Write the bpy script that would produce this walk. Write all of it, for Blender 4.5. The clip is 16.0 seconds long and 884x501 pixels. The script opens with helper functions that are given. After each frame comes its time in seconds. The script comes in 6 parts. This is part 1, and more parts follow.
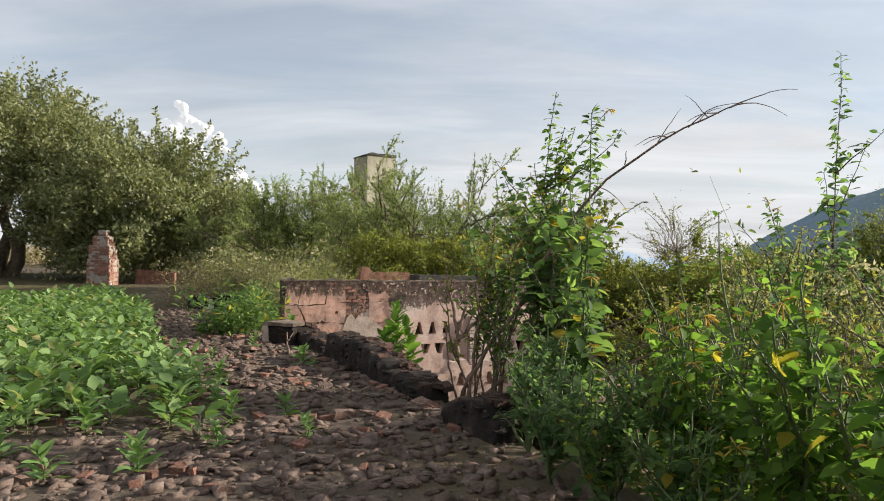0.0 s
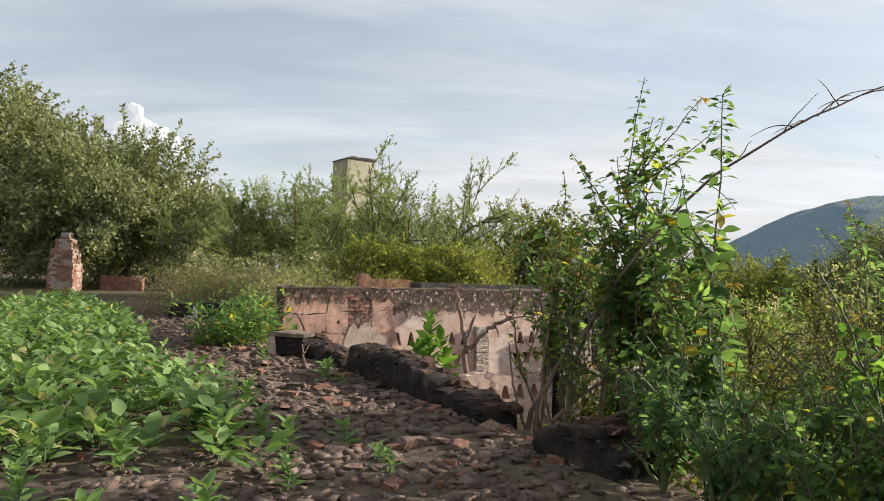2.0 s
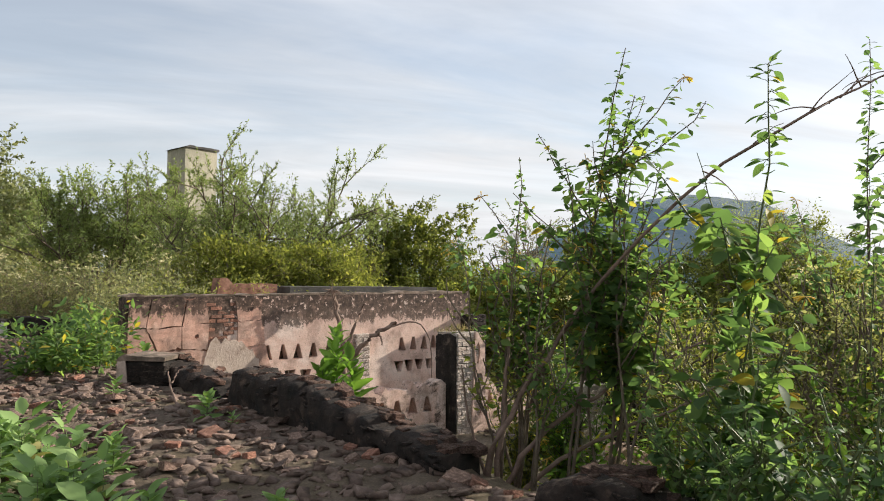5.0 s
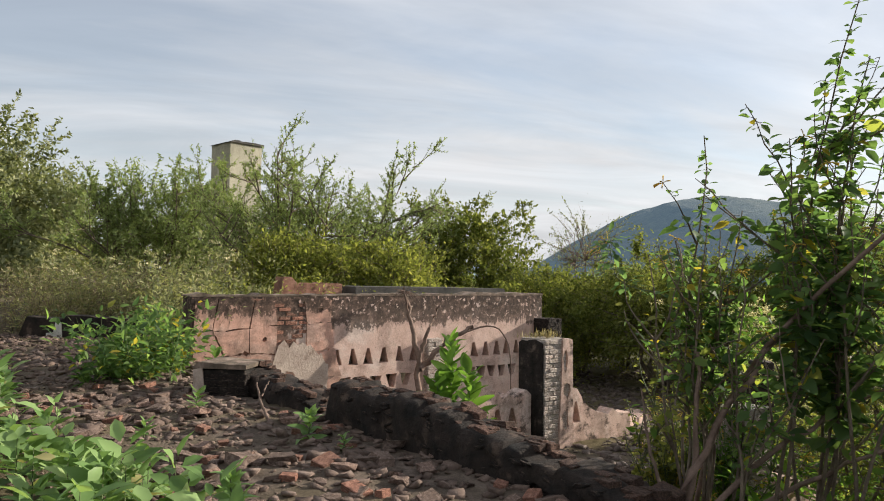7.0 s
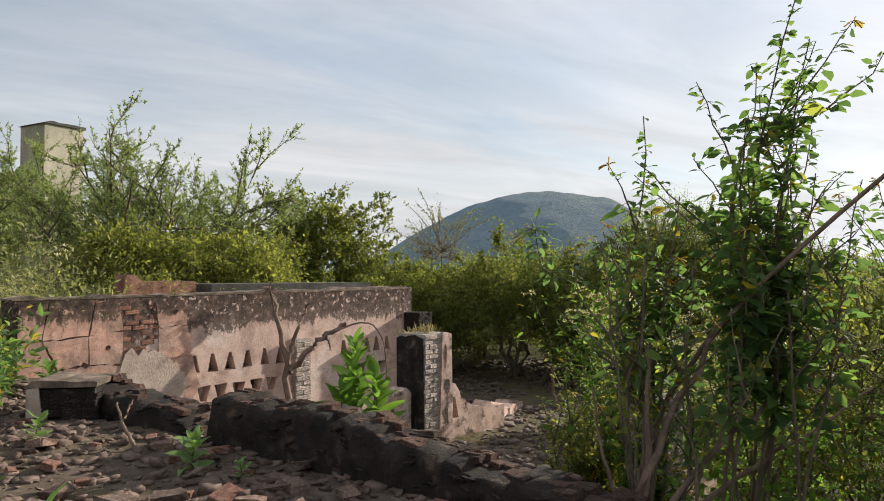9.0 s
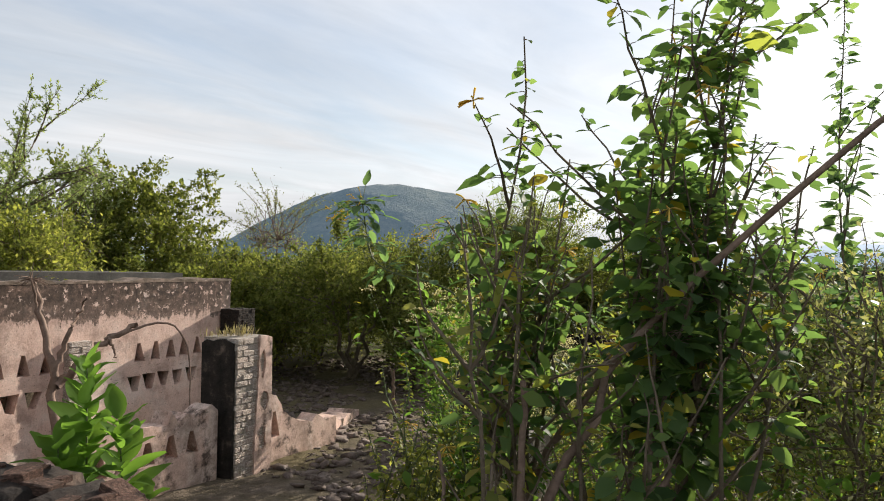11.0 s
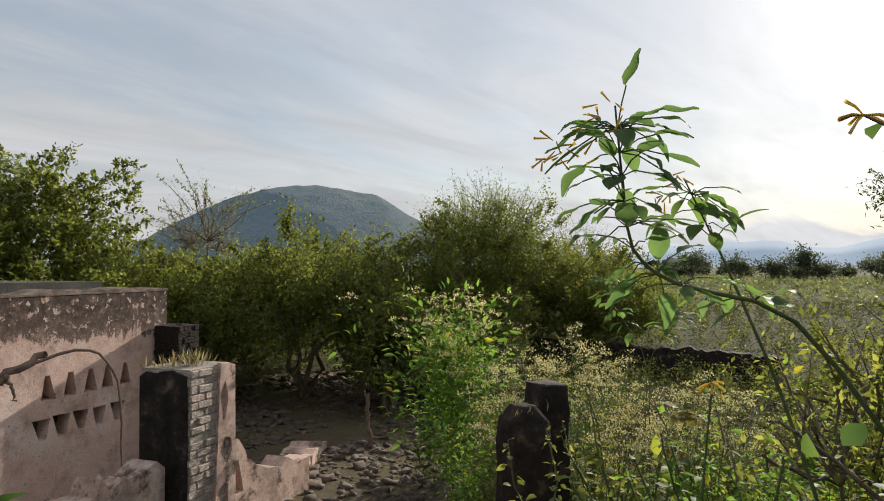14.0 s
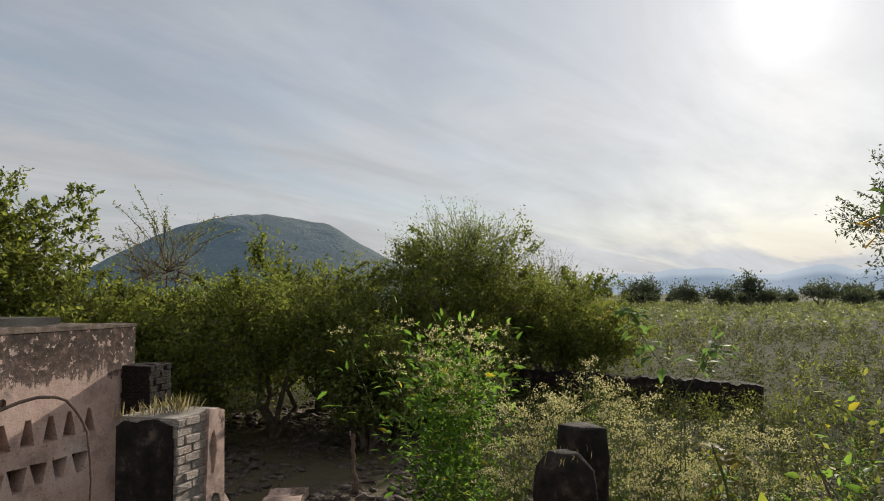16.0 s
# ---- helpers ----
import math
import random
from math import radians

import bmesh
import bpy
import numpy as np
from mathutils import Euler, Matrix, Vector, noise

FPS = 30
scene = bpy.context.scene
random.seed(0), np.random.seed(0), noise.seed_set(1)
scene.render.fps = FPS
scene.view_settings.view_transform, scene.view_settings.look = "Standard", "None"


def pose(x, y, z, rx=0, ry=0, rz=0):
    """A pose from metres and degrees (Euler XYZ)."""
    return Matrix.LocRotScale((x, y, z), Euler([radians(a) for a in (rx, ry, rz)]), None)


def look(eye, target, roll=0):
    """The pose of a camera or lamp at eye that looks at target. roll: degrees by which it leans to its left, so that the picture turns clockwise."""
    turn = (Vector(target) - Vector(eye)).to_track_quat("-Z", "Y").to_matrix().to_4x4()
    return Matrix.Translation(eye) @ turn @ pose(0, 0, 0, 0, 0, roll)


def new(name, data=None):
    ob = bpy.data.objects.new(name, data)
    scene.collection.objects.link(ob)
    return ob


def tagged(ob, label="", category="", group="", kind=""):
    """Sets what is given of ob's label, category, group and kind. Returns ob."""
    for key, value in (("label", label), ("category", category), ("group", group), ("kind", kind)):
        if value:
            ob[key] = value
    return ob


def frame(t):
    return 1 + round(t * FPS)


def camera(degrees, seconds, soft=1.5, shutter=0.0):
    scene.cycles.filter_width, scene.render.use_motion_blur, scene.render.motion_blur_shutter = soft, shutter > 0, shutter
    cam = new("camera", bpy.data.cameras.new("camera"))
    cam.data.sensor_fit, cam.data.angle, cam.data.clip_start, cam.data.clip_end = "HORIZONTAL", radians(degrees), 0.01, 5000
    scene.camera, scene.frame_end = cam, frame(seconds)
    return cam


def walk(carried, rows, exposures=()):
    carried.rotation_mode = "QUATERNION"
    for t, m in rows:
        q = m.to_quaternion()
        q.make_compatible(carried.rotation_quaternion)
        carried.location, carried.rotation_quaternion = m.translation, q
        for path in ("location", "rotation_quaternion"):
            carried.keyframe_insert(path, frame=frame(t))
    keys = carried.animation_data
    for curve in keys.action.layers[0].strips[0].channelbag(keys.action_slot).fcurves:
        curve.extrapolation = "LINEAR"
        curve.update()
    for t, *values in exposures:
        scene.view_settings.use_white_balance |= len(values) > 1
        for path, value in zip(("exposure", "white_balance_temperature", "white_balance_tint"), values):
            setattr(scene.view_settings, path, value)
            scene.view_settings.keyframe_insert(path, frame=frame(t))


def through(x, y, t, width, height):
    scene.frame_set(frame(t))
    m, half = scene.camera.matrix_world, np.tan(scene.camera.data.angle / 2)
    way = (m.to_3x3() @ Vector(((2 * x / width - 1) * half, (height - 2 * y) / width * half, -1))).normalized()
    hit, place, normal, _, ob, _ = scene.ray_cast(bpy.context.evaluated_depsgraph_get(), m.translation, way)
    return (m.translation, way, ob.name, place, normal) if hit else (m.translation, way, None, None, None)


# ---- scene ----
cam = camera(66.2, 16.0, soft=1.0)
METRES, EYE, TILT, LEAN, TURN = 11.0, 1.42, 1.6, -0.9, 0.0
ROWS = [
    (0.0, 0.0, 0.0, 0.0, 0.0, 0.0, -0.0),
    (0.5, -0.0303, 0.0322, 0.0, 2.78, -0.02, -0.7),
    (1.0, -0.0499, 0.0539, -0.0065, 2.27, 0.5, 0.17),
    (1.5, -0.067, 0.0665, -0.0058, -1.73, 0.73, -0.48),
    (2.0, -0.096, 0.0818, -0.0056, -3.43, 0.76, -0.57),
    (2.5, -0.124, 0.1028, -0.0018, -6.07, 0.59, -0.2),
    (3.0, -0.1366, 0.1361, -0.0043, -6.5, 0.44, -0.03),
    (3.5, -0.1464, 0.158, -0.0029, -8.14, 0.76, -0.12),
    (4.0, -0.1525, 0.1737, -0.0012, -16.01, 0.63, -0.39),
    (6.5, -0.1986, 0.3071, 0.0008, -17.64, 0.53, 0.19),
    (7.0, -0.2239, 0.332, -0.0008, -15.13, 0.52, -0.43),
    (7.5, -0.256, 0.3469, -0.0018, -16.86, 1.18, -0.37),
    (8.0, -0.276, 0.3557, 0.0045, -20.44, 1.13, -0.22),
    (8.5, -0.2712, 0.374, -0.0023, -25.24, 0.76, 0.55),
    (9.0, -0.2546, 0.4063, -0.003, -28.66, -0.0, 0.28),
    (9.5, -0.2417, 0.4348, -0.0067, -29.6, 0.26, 0.46),
    (10.0, -0.2187, 0.4675, -0.0018, -33.66, -0.19, -0.2),
    (12.5, -0.0956, 0.6101, -0.0162, -46.95, 0.31, -0.94),
    (13.0, -0.105, 0.6472, -0.0166, -47.45, 0.41, -0.68),
    (13.5, -0.112, 0.682, -0.0116, -47.84, 0.29, -0.92),
    (14.0, -0.1008, 0.7248, -0.0146, -48.22, -0.36, -0.6),
    (14.5, -0.1015, 0.7583, -0.0141, -48.64, 0.31, -0.34),
    (15.0, -0.1111, 0.7761, -0.0152, -49.89, 0.72, -0.39),
    (15.5, -0.1065, 0.7911, -0.0146, -52.29, 0.48, -0.16),
    (16.0, -0.0961, 0.8002, -0.0145, -52.25, 2.11, -0.23),
]
walk(cam, [(t, pose(0, 0, EYE, TILT, LEAN, TURN) @ pose(METRES * x, METRES * y, METRES * z, 90 + pitch, roll, yaw)) for t, x, y, z, yaw, pitch, roll in ROWS],
     exposures=[(0.0, 0.72), (4.0, 0.85), (6.5, 0.75), (8.0, 0.6), (10.0, 0.6), (12.3, 0.95), (12.6, 0.92), (13.0, 0.6), (13.5, 0.38), (14.5, 0.2), (15.2, 0.08), (16.0, 0.05)])

# ---- world, sun ----
SUN_AZ, SUN_EL = 80.0, 21.0
sun_dir = Vector((math.sin(radians(SUN_AZ)) * math.cos(radians(SUN_EL)), math.cos(radians(SUN_AZ)) * math.cos(radians(SUN_EL)), math.sin(radians(SUN_EL))))
sun_data = bpy.data.lights.new("sun", "SUN")
sun_data.energy, sun_data.angle, sun_data.color = 5.0, radians(0.6), (1.0, 0.92, 0.80)
sun = new("sun", sun_data)
sun.matrix_world = look((0, 0, 30), Vector((0, 0, 30)) - sun_dir)

world = bpy.data.worlds.new("sky")
scene.world = world
world.use_nodes = True
wt = world.node_tree
wt.nodes.clear()


def wnode(kind, **kw):
    n = wt.nodes.new(kind)
    for k, v in kw.items():
        n.inputs[k].default_value = v
    return n


def wmath(op, a, b=None, clamp=False):
    n = wt.nodes.new("ShaderNodeMath")
    n.operation, n.use_clamp = op, clamp
    for i, v in enumerate((a, b)):
        if v is None:
            continue
        if isinstance(v, (int, float)):
            n.inputs[i].default_value = v
        else:
            wt.links.new(v, n.inputs[i])
    return n.outputs[0]


wout = wnode("ShaderNodeOutputWorld")
wbg = wnode("ShaderNodeBackground", Strength=0.085)
nishita = wt.nodes.new("ShaderNodeTexSky")
nishita.sky_type, nishita.sun_disc = "NISHITA", False
nishita.sun_elevation, nishita.sun_rotation = radians(SUN_EL), radians(SUN_AZ)
nishita.air_density, nishita.dust_density = 1.0, 0.35
wco = wt.nodes.new("ShaderNodeTexCoord")
sep = wt.nodes.new("ShaderNodeSeparateXYZ")
wt.links.new(wco.outputs["Generated"], sep.inputs[0])
# thin high cloud, spread over a flat layer overhead
up = wmath("ADD", wmath("MAXIMUM", sep.outputs[2], 0.0), 0.12)
comb = wt.nodes.new("ShaderNodeCombineXYZ")
wt.links.new(wmath("DIVIDE", sep.outputs[0], up), comb.inputs[0])
wt.links.new(wmath("DIVIDE", sep.outputs[1], up), comb.inputs[1])
cmap = wt.nodes.new("ShaderNodeMapping")
cmap.inputs["Rotation"].default_value = (0, 0, 0.55)
cmap.inputs["Scale"].default_value = (0.32, 0.85, 1)
wt.links.new(comb.outputs[0], cmap.inputs[0])
cn = wnode("ShaderNodeTexNoise", Scale=1.0, Detail=7.0, Roughness=0.55, Distortion=0.35)
wt.links.new(cmap.outputs[0], cn.inputs["Vector"])
cover = wt.nodes.new("ShaderNodeMapRange")
for key, v in (("From Min", 0.38), ("From Max", 0.64), ("To Min", 0.42), ("To Max", 0.97)):
    cover.inputs[key].default_value = v
wt.links.new(cn.outputs[0], cover.inputs[0])
# light scattered forward by the veil, brightest round the sun
dotn = wt.nodes.new("ShaderNodeVectorMath")
dotn.operation = "DOT_PRODUCT"
wt.links.new(wco.outputs["Generated"], dotn.inputs[0])
dotn.inputs[1].default_value = sun_dir
ahead = wmath("MAXIMUM", dotn.outputs["Value"], 0.0)
glow = wmath("ADD", wmath("MULTIPLY", wmath("POWER", ahead, 5.0), 1.9), wmath("ADD", wmath("MULTIPLY", wmath("POWER", ahead, 60.0), 2.2), wmath("MULTIPLY", wmath("POWER", ahead, 500.0), 5.0)))
cn2 = wnode("ShaderNodeTexNoise", Scale=2.3, Detail=6.0, Roughness=0.6, Distortion=0.6)
wt.links.new(cmap.outputs[0], cn2.inputs["Vector"])
veil = wmath("MULTIPLY", wmath("ADD", glow, 5.6), wmath("ADD", wmath("MULTIPLY", cn2.outputs[0], 0.75), 0.66))
vcol = wt.nodes.new("ShaderNodeVectorMath")
vcol.operation = "SCALE"
vcol.inputs[0].default_value = (0.965, 0.975, 1.0)
wt.links.new(veil, vcol.inputs["Scale"])
wmix = wt.nodes.new("ShaderNodeMix")
wmix.data_type = "RGBA"
low = wmath("POWER", wmath("SUBTRACT", 1.0, wmath("MAXIMUM", sep.outputs[2], 0.0)), 14.0)
wt.links.new(wmath("ADD", cover.outputs[0], wmath("MULTIPLY", low, 0.8), True), wmix.inputs["Factor"])
wt.links.new(nishita.outputs[0], wmix.inputs["A"])
wt.links.new(vcol.outputs[0], wmix.inputs["B"])
wt.links.new(wmix.outputs["Result"], wbg.inputs["Color"])
wt.links.new(wbg.outputs[0], wout.inputs[0])


# ---- materials ----
def material(name):
    m = bpy.data.materials.new(name)
    m.use_nodes = True
    nt = m.node_tree
    return m, nt, nt.nodes["Principled BSDF"]


def noise_at(nt, scale, detail=5.0, rough=0.6, space="Object", stretch=None):
    co = nt.nodes.new("ShaderNodeTexCoord")
    n = nt.nodes.new("ShaderNodeTexNoise")
    n.inputs["Scale"].default_value, n.inputs["Detail"].default_value, n.inputs["Roughness"].default_value = scale, detail, rough
    src = co.outputs[space]
    if stretch:
        mp = nt.nodes.new("ShaderNodeMapping")
        mp.inputs["Scale"].default_value = stretch
        nt.links.new(src, mp.inputs[0])
        src = mp.outputs[0]
    nt.links.new(src, n.inputs["Vector"])
    return n.outputs[0]


def ramp(nt, fac, stops):
    r = nt.nodes.new("ShaderNodeValToRGB")
    el = r.color_ramp.elements
    while len(el) < len(stops):
        el.new(0.5)
    for e, (p, c) in zip(el, stops):
        e.position, e.color = p, (*c, 1) if len(c) == 3 else c
    nt.links.new(fac, r.inputs[0])
    return r.outputs[0]


def mixed(nt, fac, a, b, mode="MIX"):
    n = nt.nodes.new("ShaderNodeMix")
    n.data_type, n.blend_type = "RGBA", mode
    for key, v in (("Factor", fac), ("A", a), ("B", b)):
        if isinstance(v, (int, float)):
            n.inputs[key].default_value = v
        elif isinstance(v, tuple):
            n.inputs[key].default_value = (*v, 1)
        else:
            nt.links.new(v, n.inputs[key])
    return n.outputs["Result"]


def bumped(nt, bsdf, height, strength, distance=0.02):
    b = nt.nodes.new("ShaderNodeBump")
    b.inputs["Strength"].default_value, b.inputs["Distance"].default_value = strength, distance
    nt.links.new(height, b.inputs["Height"])
    nt.links.new(b.outputs[0], bsdf.inputs["Normal"])


def leaf_material(name, dark, mid, light, old=None, through=0.45, rough=0.5):
    m, nt, bsdf = material(name)
    geo = nt.nodes.new("ShaderNodeNewGeometry")
    calm = lambda c: tuple(0.80 * v + 0.20 * k * (c[0] + c[1]) / 2 for v, k in zip(c, (1.15, 0.95, 0.8)))
    dark, mid, light = calm(dark), calm(mid), calm(light)
    col = ramp(nt, geo.outputs["Random Per Island"], [(0.0, dark), (0.55, mid), (0.93, light), (0.97, old or light)])
    big = noise_at(nt, 0.9, 3)
    col = mixed(nt, 0.55, col, ramp(nt, big, [(0.3, (0.55, 0.6, 0.5)), (0.7, (1.25, 1.2, 1.1))]), "MULTIPLY")
    nt.links.new(col, bsdf.inputs["Base Color"])
    bsdf.inputs["Roughness"].default_value = rough
    bsdf.inputs["Specular IOR Level"].default_value = 0.13
    tr = nt.nodes.new("ShaderNodeBsdfTranslucent")
    nt.links.new(mixed(nt, 1.0, col, (1.35, 1.38, 0.75), "MULTIPLY"), tr.inputs["Color"])
    mx = nt.nodes.new("ShaderNodeMixShader")
    mx.inputs[0].default_value = through
    nt.links.new(bsdf.outputs[0], mx.inputs[1])
    nt.links.new(tr.outputs[0], mx.inputs[2])
    nt.links.new(mx.outputs[0], nt.nodes["Material Output"].inputs["Surface"])
    return m


def rough_material(name, stops, scale, bump=0.5, fine=40.0, rough=0.92, bumpdist=0.02, stretch=None, random_tint=0.0, grain=0.6):
    m, nt, bsdf = material(name)
    n1 = noise_at(nt, scale, 7, 0.62, stretch=stretch)
    col = ramp(nt, n1, stops)
    n2 = noise_at(nt, fine, 5, 0.7)
    col = mixed(nt, grain, col, ramp(nt, n2, [(0.3, (0.62, 0.62, 0.62)), (0.7, (1.25, 1.25, 1.25))]), "MULTIPLY")
    if random_tint:
        oi = nt.nodes.new("ShaderNodeObjectInfo")
        col = mixed(nt, random_tint, col, ramp(nt, oi.outputs["Random"], [(0.0, (0.5, 0.48, 0.47)), (0.5, (1.0, 0.95, 0.92)), (1.0, (1.6, 1.35, 1.25))]), "MULTIPLY")
    nt.links.new(col, bsdf.inputs["Base Color"])
    bsdf.inputs["Roughness"].default_value = rough
    bsdf.inputs["Specular IOR Level"].default_value = 0.25
    bumped(nt, bsdf, n2, bump, bumpdist)
    return m


LEAF_NIC = leaf_material("tree_tobacco_leaf", (0.06, 0.135, 0.055), (0.115, 0.23, 0.075), (0.20, 0.33, 0.09), (0.42, 0.33, 0.06), 0.64, 0.55)
LEAF_DARK = leaf_material("blue_green_leaf", (0.065, 0.15, 0.075), (0.11, 0.22, 0.10), (0.19, 0.32, 0.12), None, 0.6, 0.5)
LEAF_BRIGHT = leaf_material("bright_green_leaf", (0.07, 0.17, 0.025), (0.11, 0.25, 0.03), (0.19, 0.35, 0.05), (0.38, 0.32, 0.05), 0.64, 0.55)
LEAF_WEED = leaf_material("weed_leaf", (0.09, 0.19, 0.045), (0.15, 0.295, 0.08), (0.27, 0.43, 0.15), (0.40, 0.37, 0.18), 0.38, 0.45)
LEAF_TREE = leaf_material("acacia_leaf", (0.13, 0.17, 0.08), (0.23, 0.265, 0.13), (0.35, 0.375, 0.195), None, 0.34, 0.6)
LEAF_MESQ = leaf_material("mesquite_leaf", (0.15, 0.22, 0.075), (0.24, 0.325, 0.115), (0.35, 0.44, 0.18), None, 0.45, 0.6)
LEAF_YELLOW = leaf_material("yellow_green_leaf", (0.13, 0.17, 0.03), (0.21, 0.245, 0.044), (0.33, 0.34, 0.075), None, 0.58, 0.6)
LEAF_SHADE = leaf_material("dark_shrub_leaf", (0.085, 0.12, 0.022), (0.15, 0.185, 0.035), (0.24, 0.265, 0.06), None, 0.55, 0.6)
LEAF_SCRUB = leaf_material("olive_scrub_leaf", (0.045, 0.06, 0.02), (0.08, 0.095, 0.032), (0.14, 0.15, 0.055), (0.2, 0.17, 0.09), 0.4, 0.7)
LEAF_DRY = leaf_material("dry_yellow_weed_leaf", (0.14, 0.13, 0.03), (0.22, 0.19, 0.05), (0.33, 0.26, 0.07), (0.5, 0.33, 0.04), 0.45, 0.6)
LEAF_STRAW = leaf_material("straw", (0.25, 0.21, 0.12), (0.36, 0.30, 0.18), (0.45, 0.38, 0.24), None, 0.3, 0.7)
LEAF_PALE = leaf_material("pale_weed_leaf", (0.21, 0.24, 0.10), (0.32, 0.34, 0.15), (0.44, 0.44, 0.23), None, 0.42, 0.7)
# far trees: the blue haze of distance is put into the leaf colour
LEAF_FAR = leaf_material("hazed_tree_leaf", (0.06, 0.085, 0.075), (0.10, 0.13, 0.105), (0.16, 0.185, 0.14), None, 0.4, 0.7)
LEAF_GREY = leaf_material("grey_green_leaf", (0.07, 0.10, 0.065), (0.12, 0.155, 0.10), (0.19, 0.22, 0.15), None, 0.3, 0.6)
PETAL = leaf_material("yellow_petal", (0.45, 0.30, 0.03), (0.62, 0.42, 0.04), (0.75, 0.55, 0.08), None, 0.4, 0.5)
FLOWER = leaf_material("cream_flower_head", (0.5, 0.45, 0.28), (0.68, 0.62, 0.42), (0.8, 0.75, 0.56), (0.4, 0.3, 0.13), 0.3, 0.7)
BARK = rough_material("grey_brown_bark", [(0.3, (0.09, 0.07, 0.05)), (0.7, (0.24, 0.19, 0.14))], 6, 0.6, 60)
STEM = rough_material("green_stem", [(0.3, (0.07, 0.10, 0.04)), (0.7, (0.14, 0.16, 0.07))], 8, 0.2, 50, 0.6)
TWIG = rough_material("dry_twig", [(0.3, (0.13, 0.09, 0.07)), (0.7, (0.27, 0.19, 0.15))], 8, 0.3, 60)
BRICK = rough_material("old_brick", [(0.25, (0.085, 0.05, 0.04)), (0.48, (0.24, 0.125, 0.09)), (0.62, (0.34, 0.19, 0.14)), (0.78, (0.50, 0.37, 0.30))], 5.0, 0.7, 45, 0.93, 0.02, None, 0.55)
PALEBRICK = rough_material("limewashed_brick", [(0.3, (0.16, 0.115, 0.095)), (0.42, (0.36, 0.29, 0.245)), (0.6, (0.58, 0.52, 0.47))], 9.0, 0.7, 45, 0.93, 0.02, None, 0.3)
STONE = rough_material("rubble_stone", [(0.25, (0.075, 0.053, 0.044)), (0.5, (0.19, 0.138, 0.112)), (0.75, (0.37, 0.285, 0.24))], 6.0, 0.8, 30, 0.93, 0.02, None, 0.7)
YARDSTONE = rough_material("brown_yard_stone", [(0.25, (0.05, 0.038, 0.032)), (0.5, (0.13, 0.10, 0.085)), (0.75, (0.26, 0.21, 0.18))], 4.0, 0.9, 30, 0.95)
DARKSTONE = rough_material("blackened_stone", [(0.34, (0.012, 0.011, 0.010)), (0.56, (0.038, 0.028, 0.023)), (0.78, (0.18, 0.125, 0.095))], 4.5, 0.9, 22, 0.95, 0.03)
TOWERM = rough_material("weathered_render", [(0.25, (0.21, 0.195, 0.15)), (0.5, (0.40, 0.37, 0.28)), (0.75, (0.55, 0.50, 0.38))], 1.2, 0.5, 18, 0.95, 0.03, (1, 1, 0.35))
COPING = rough_material("weathered_coping", [(0.3, (0.06, 0.05, 0.038)), (0.5, (0.17, 0.13, 0.10)), (0.72, (0.40, 0.30, 0.245))], 4.0, 0.8, 30, 0.95)
CAPM = rough_material("dark_concrete_cap", [(0.3, (0.04, 0.038, 0.035)), (0.7, (0.12, 0.11, 0.10))], 2.0, 0.5, 25)
CEMENT = rough_material("grey_cement_patch", [(0.3, (0.24, 0.17, 0.13)), (0.42, (0.44, 0.35, 0.29)), (0.7, (0.56, 0.46, 0.39))], 3.6, 0.6, 20, 0.93, 0.02, None, 0.0, 0.5)
SOOT = rough_material("black_soot", [(0.34, (0.010, 0.009, 0.008)), (0.56, (0.032, 0.027, 0.023)), (0.72, (0.17, 0.13, 0.105))], 5.0, 0.9, 24, 0.95, 0.03)
WHITEM = rough_material("whitewashed_stone", [(0.3, (0.4, 0.38, 0.34)), (0.7, (0.7, 0.68, 0.63))], 3.0, 0.5, 30)
CLOUDM = rough_material("cumulus", [(0.3, (0.30, 0.31, 0.33)), (0.7, (0.34, 0.34, 0.34))], 0.01, 0.0, 0.02, 1.0)

# the cloud gives off white of its own, lightening the shade between its lobes
CLOUDM.node_tree.nodes["Principled BSDF"].inputs["Emission Color"].default_value = (0.95, 0.97, 1.0, 1)
CLOUDM.node_tree.nodes["Principled BSDF"].inputs["Emission Strength"].default_value = 0.36


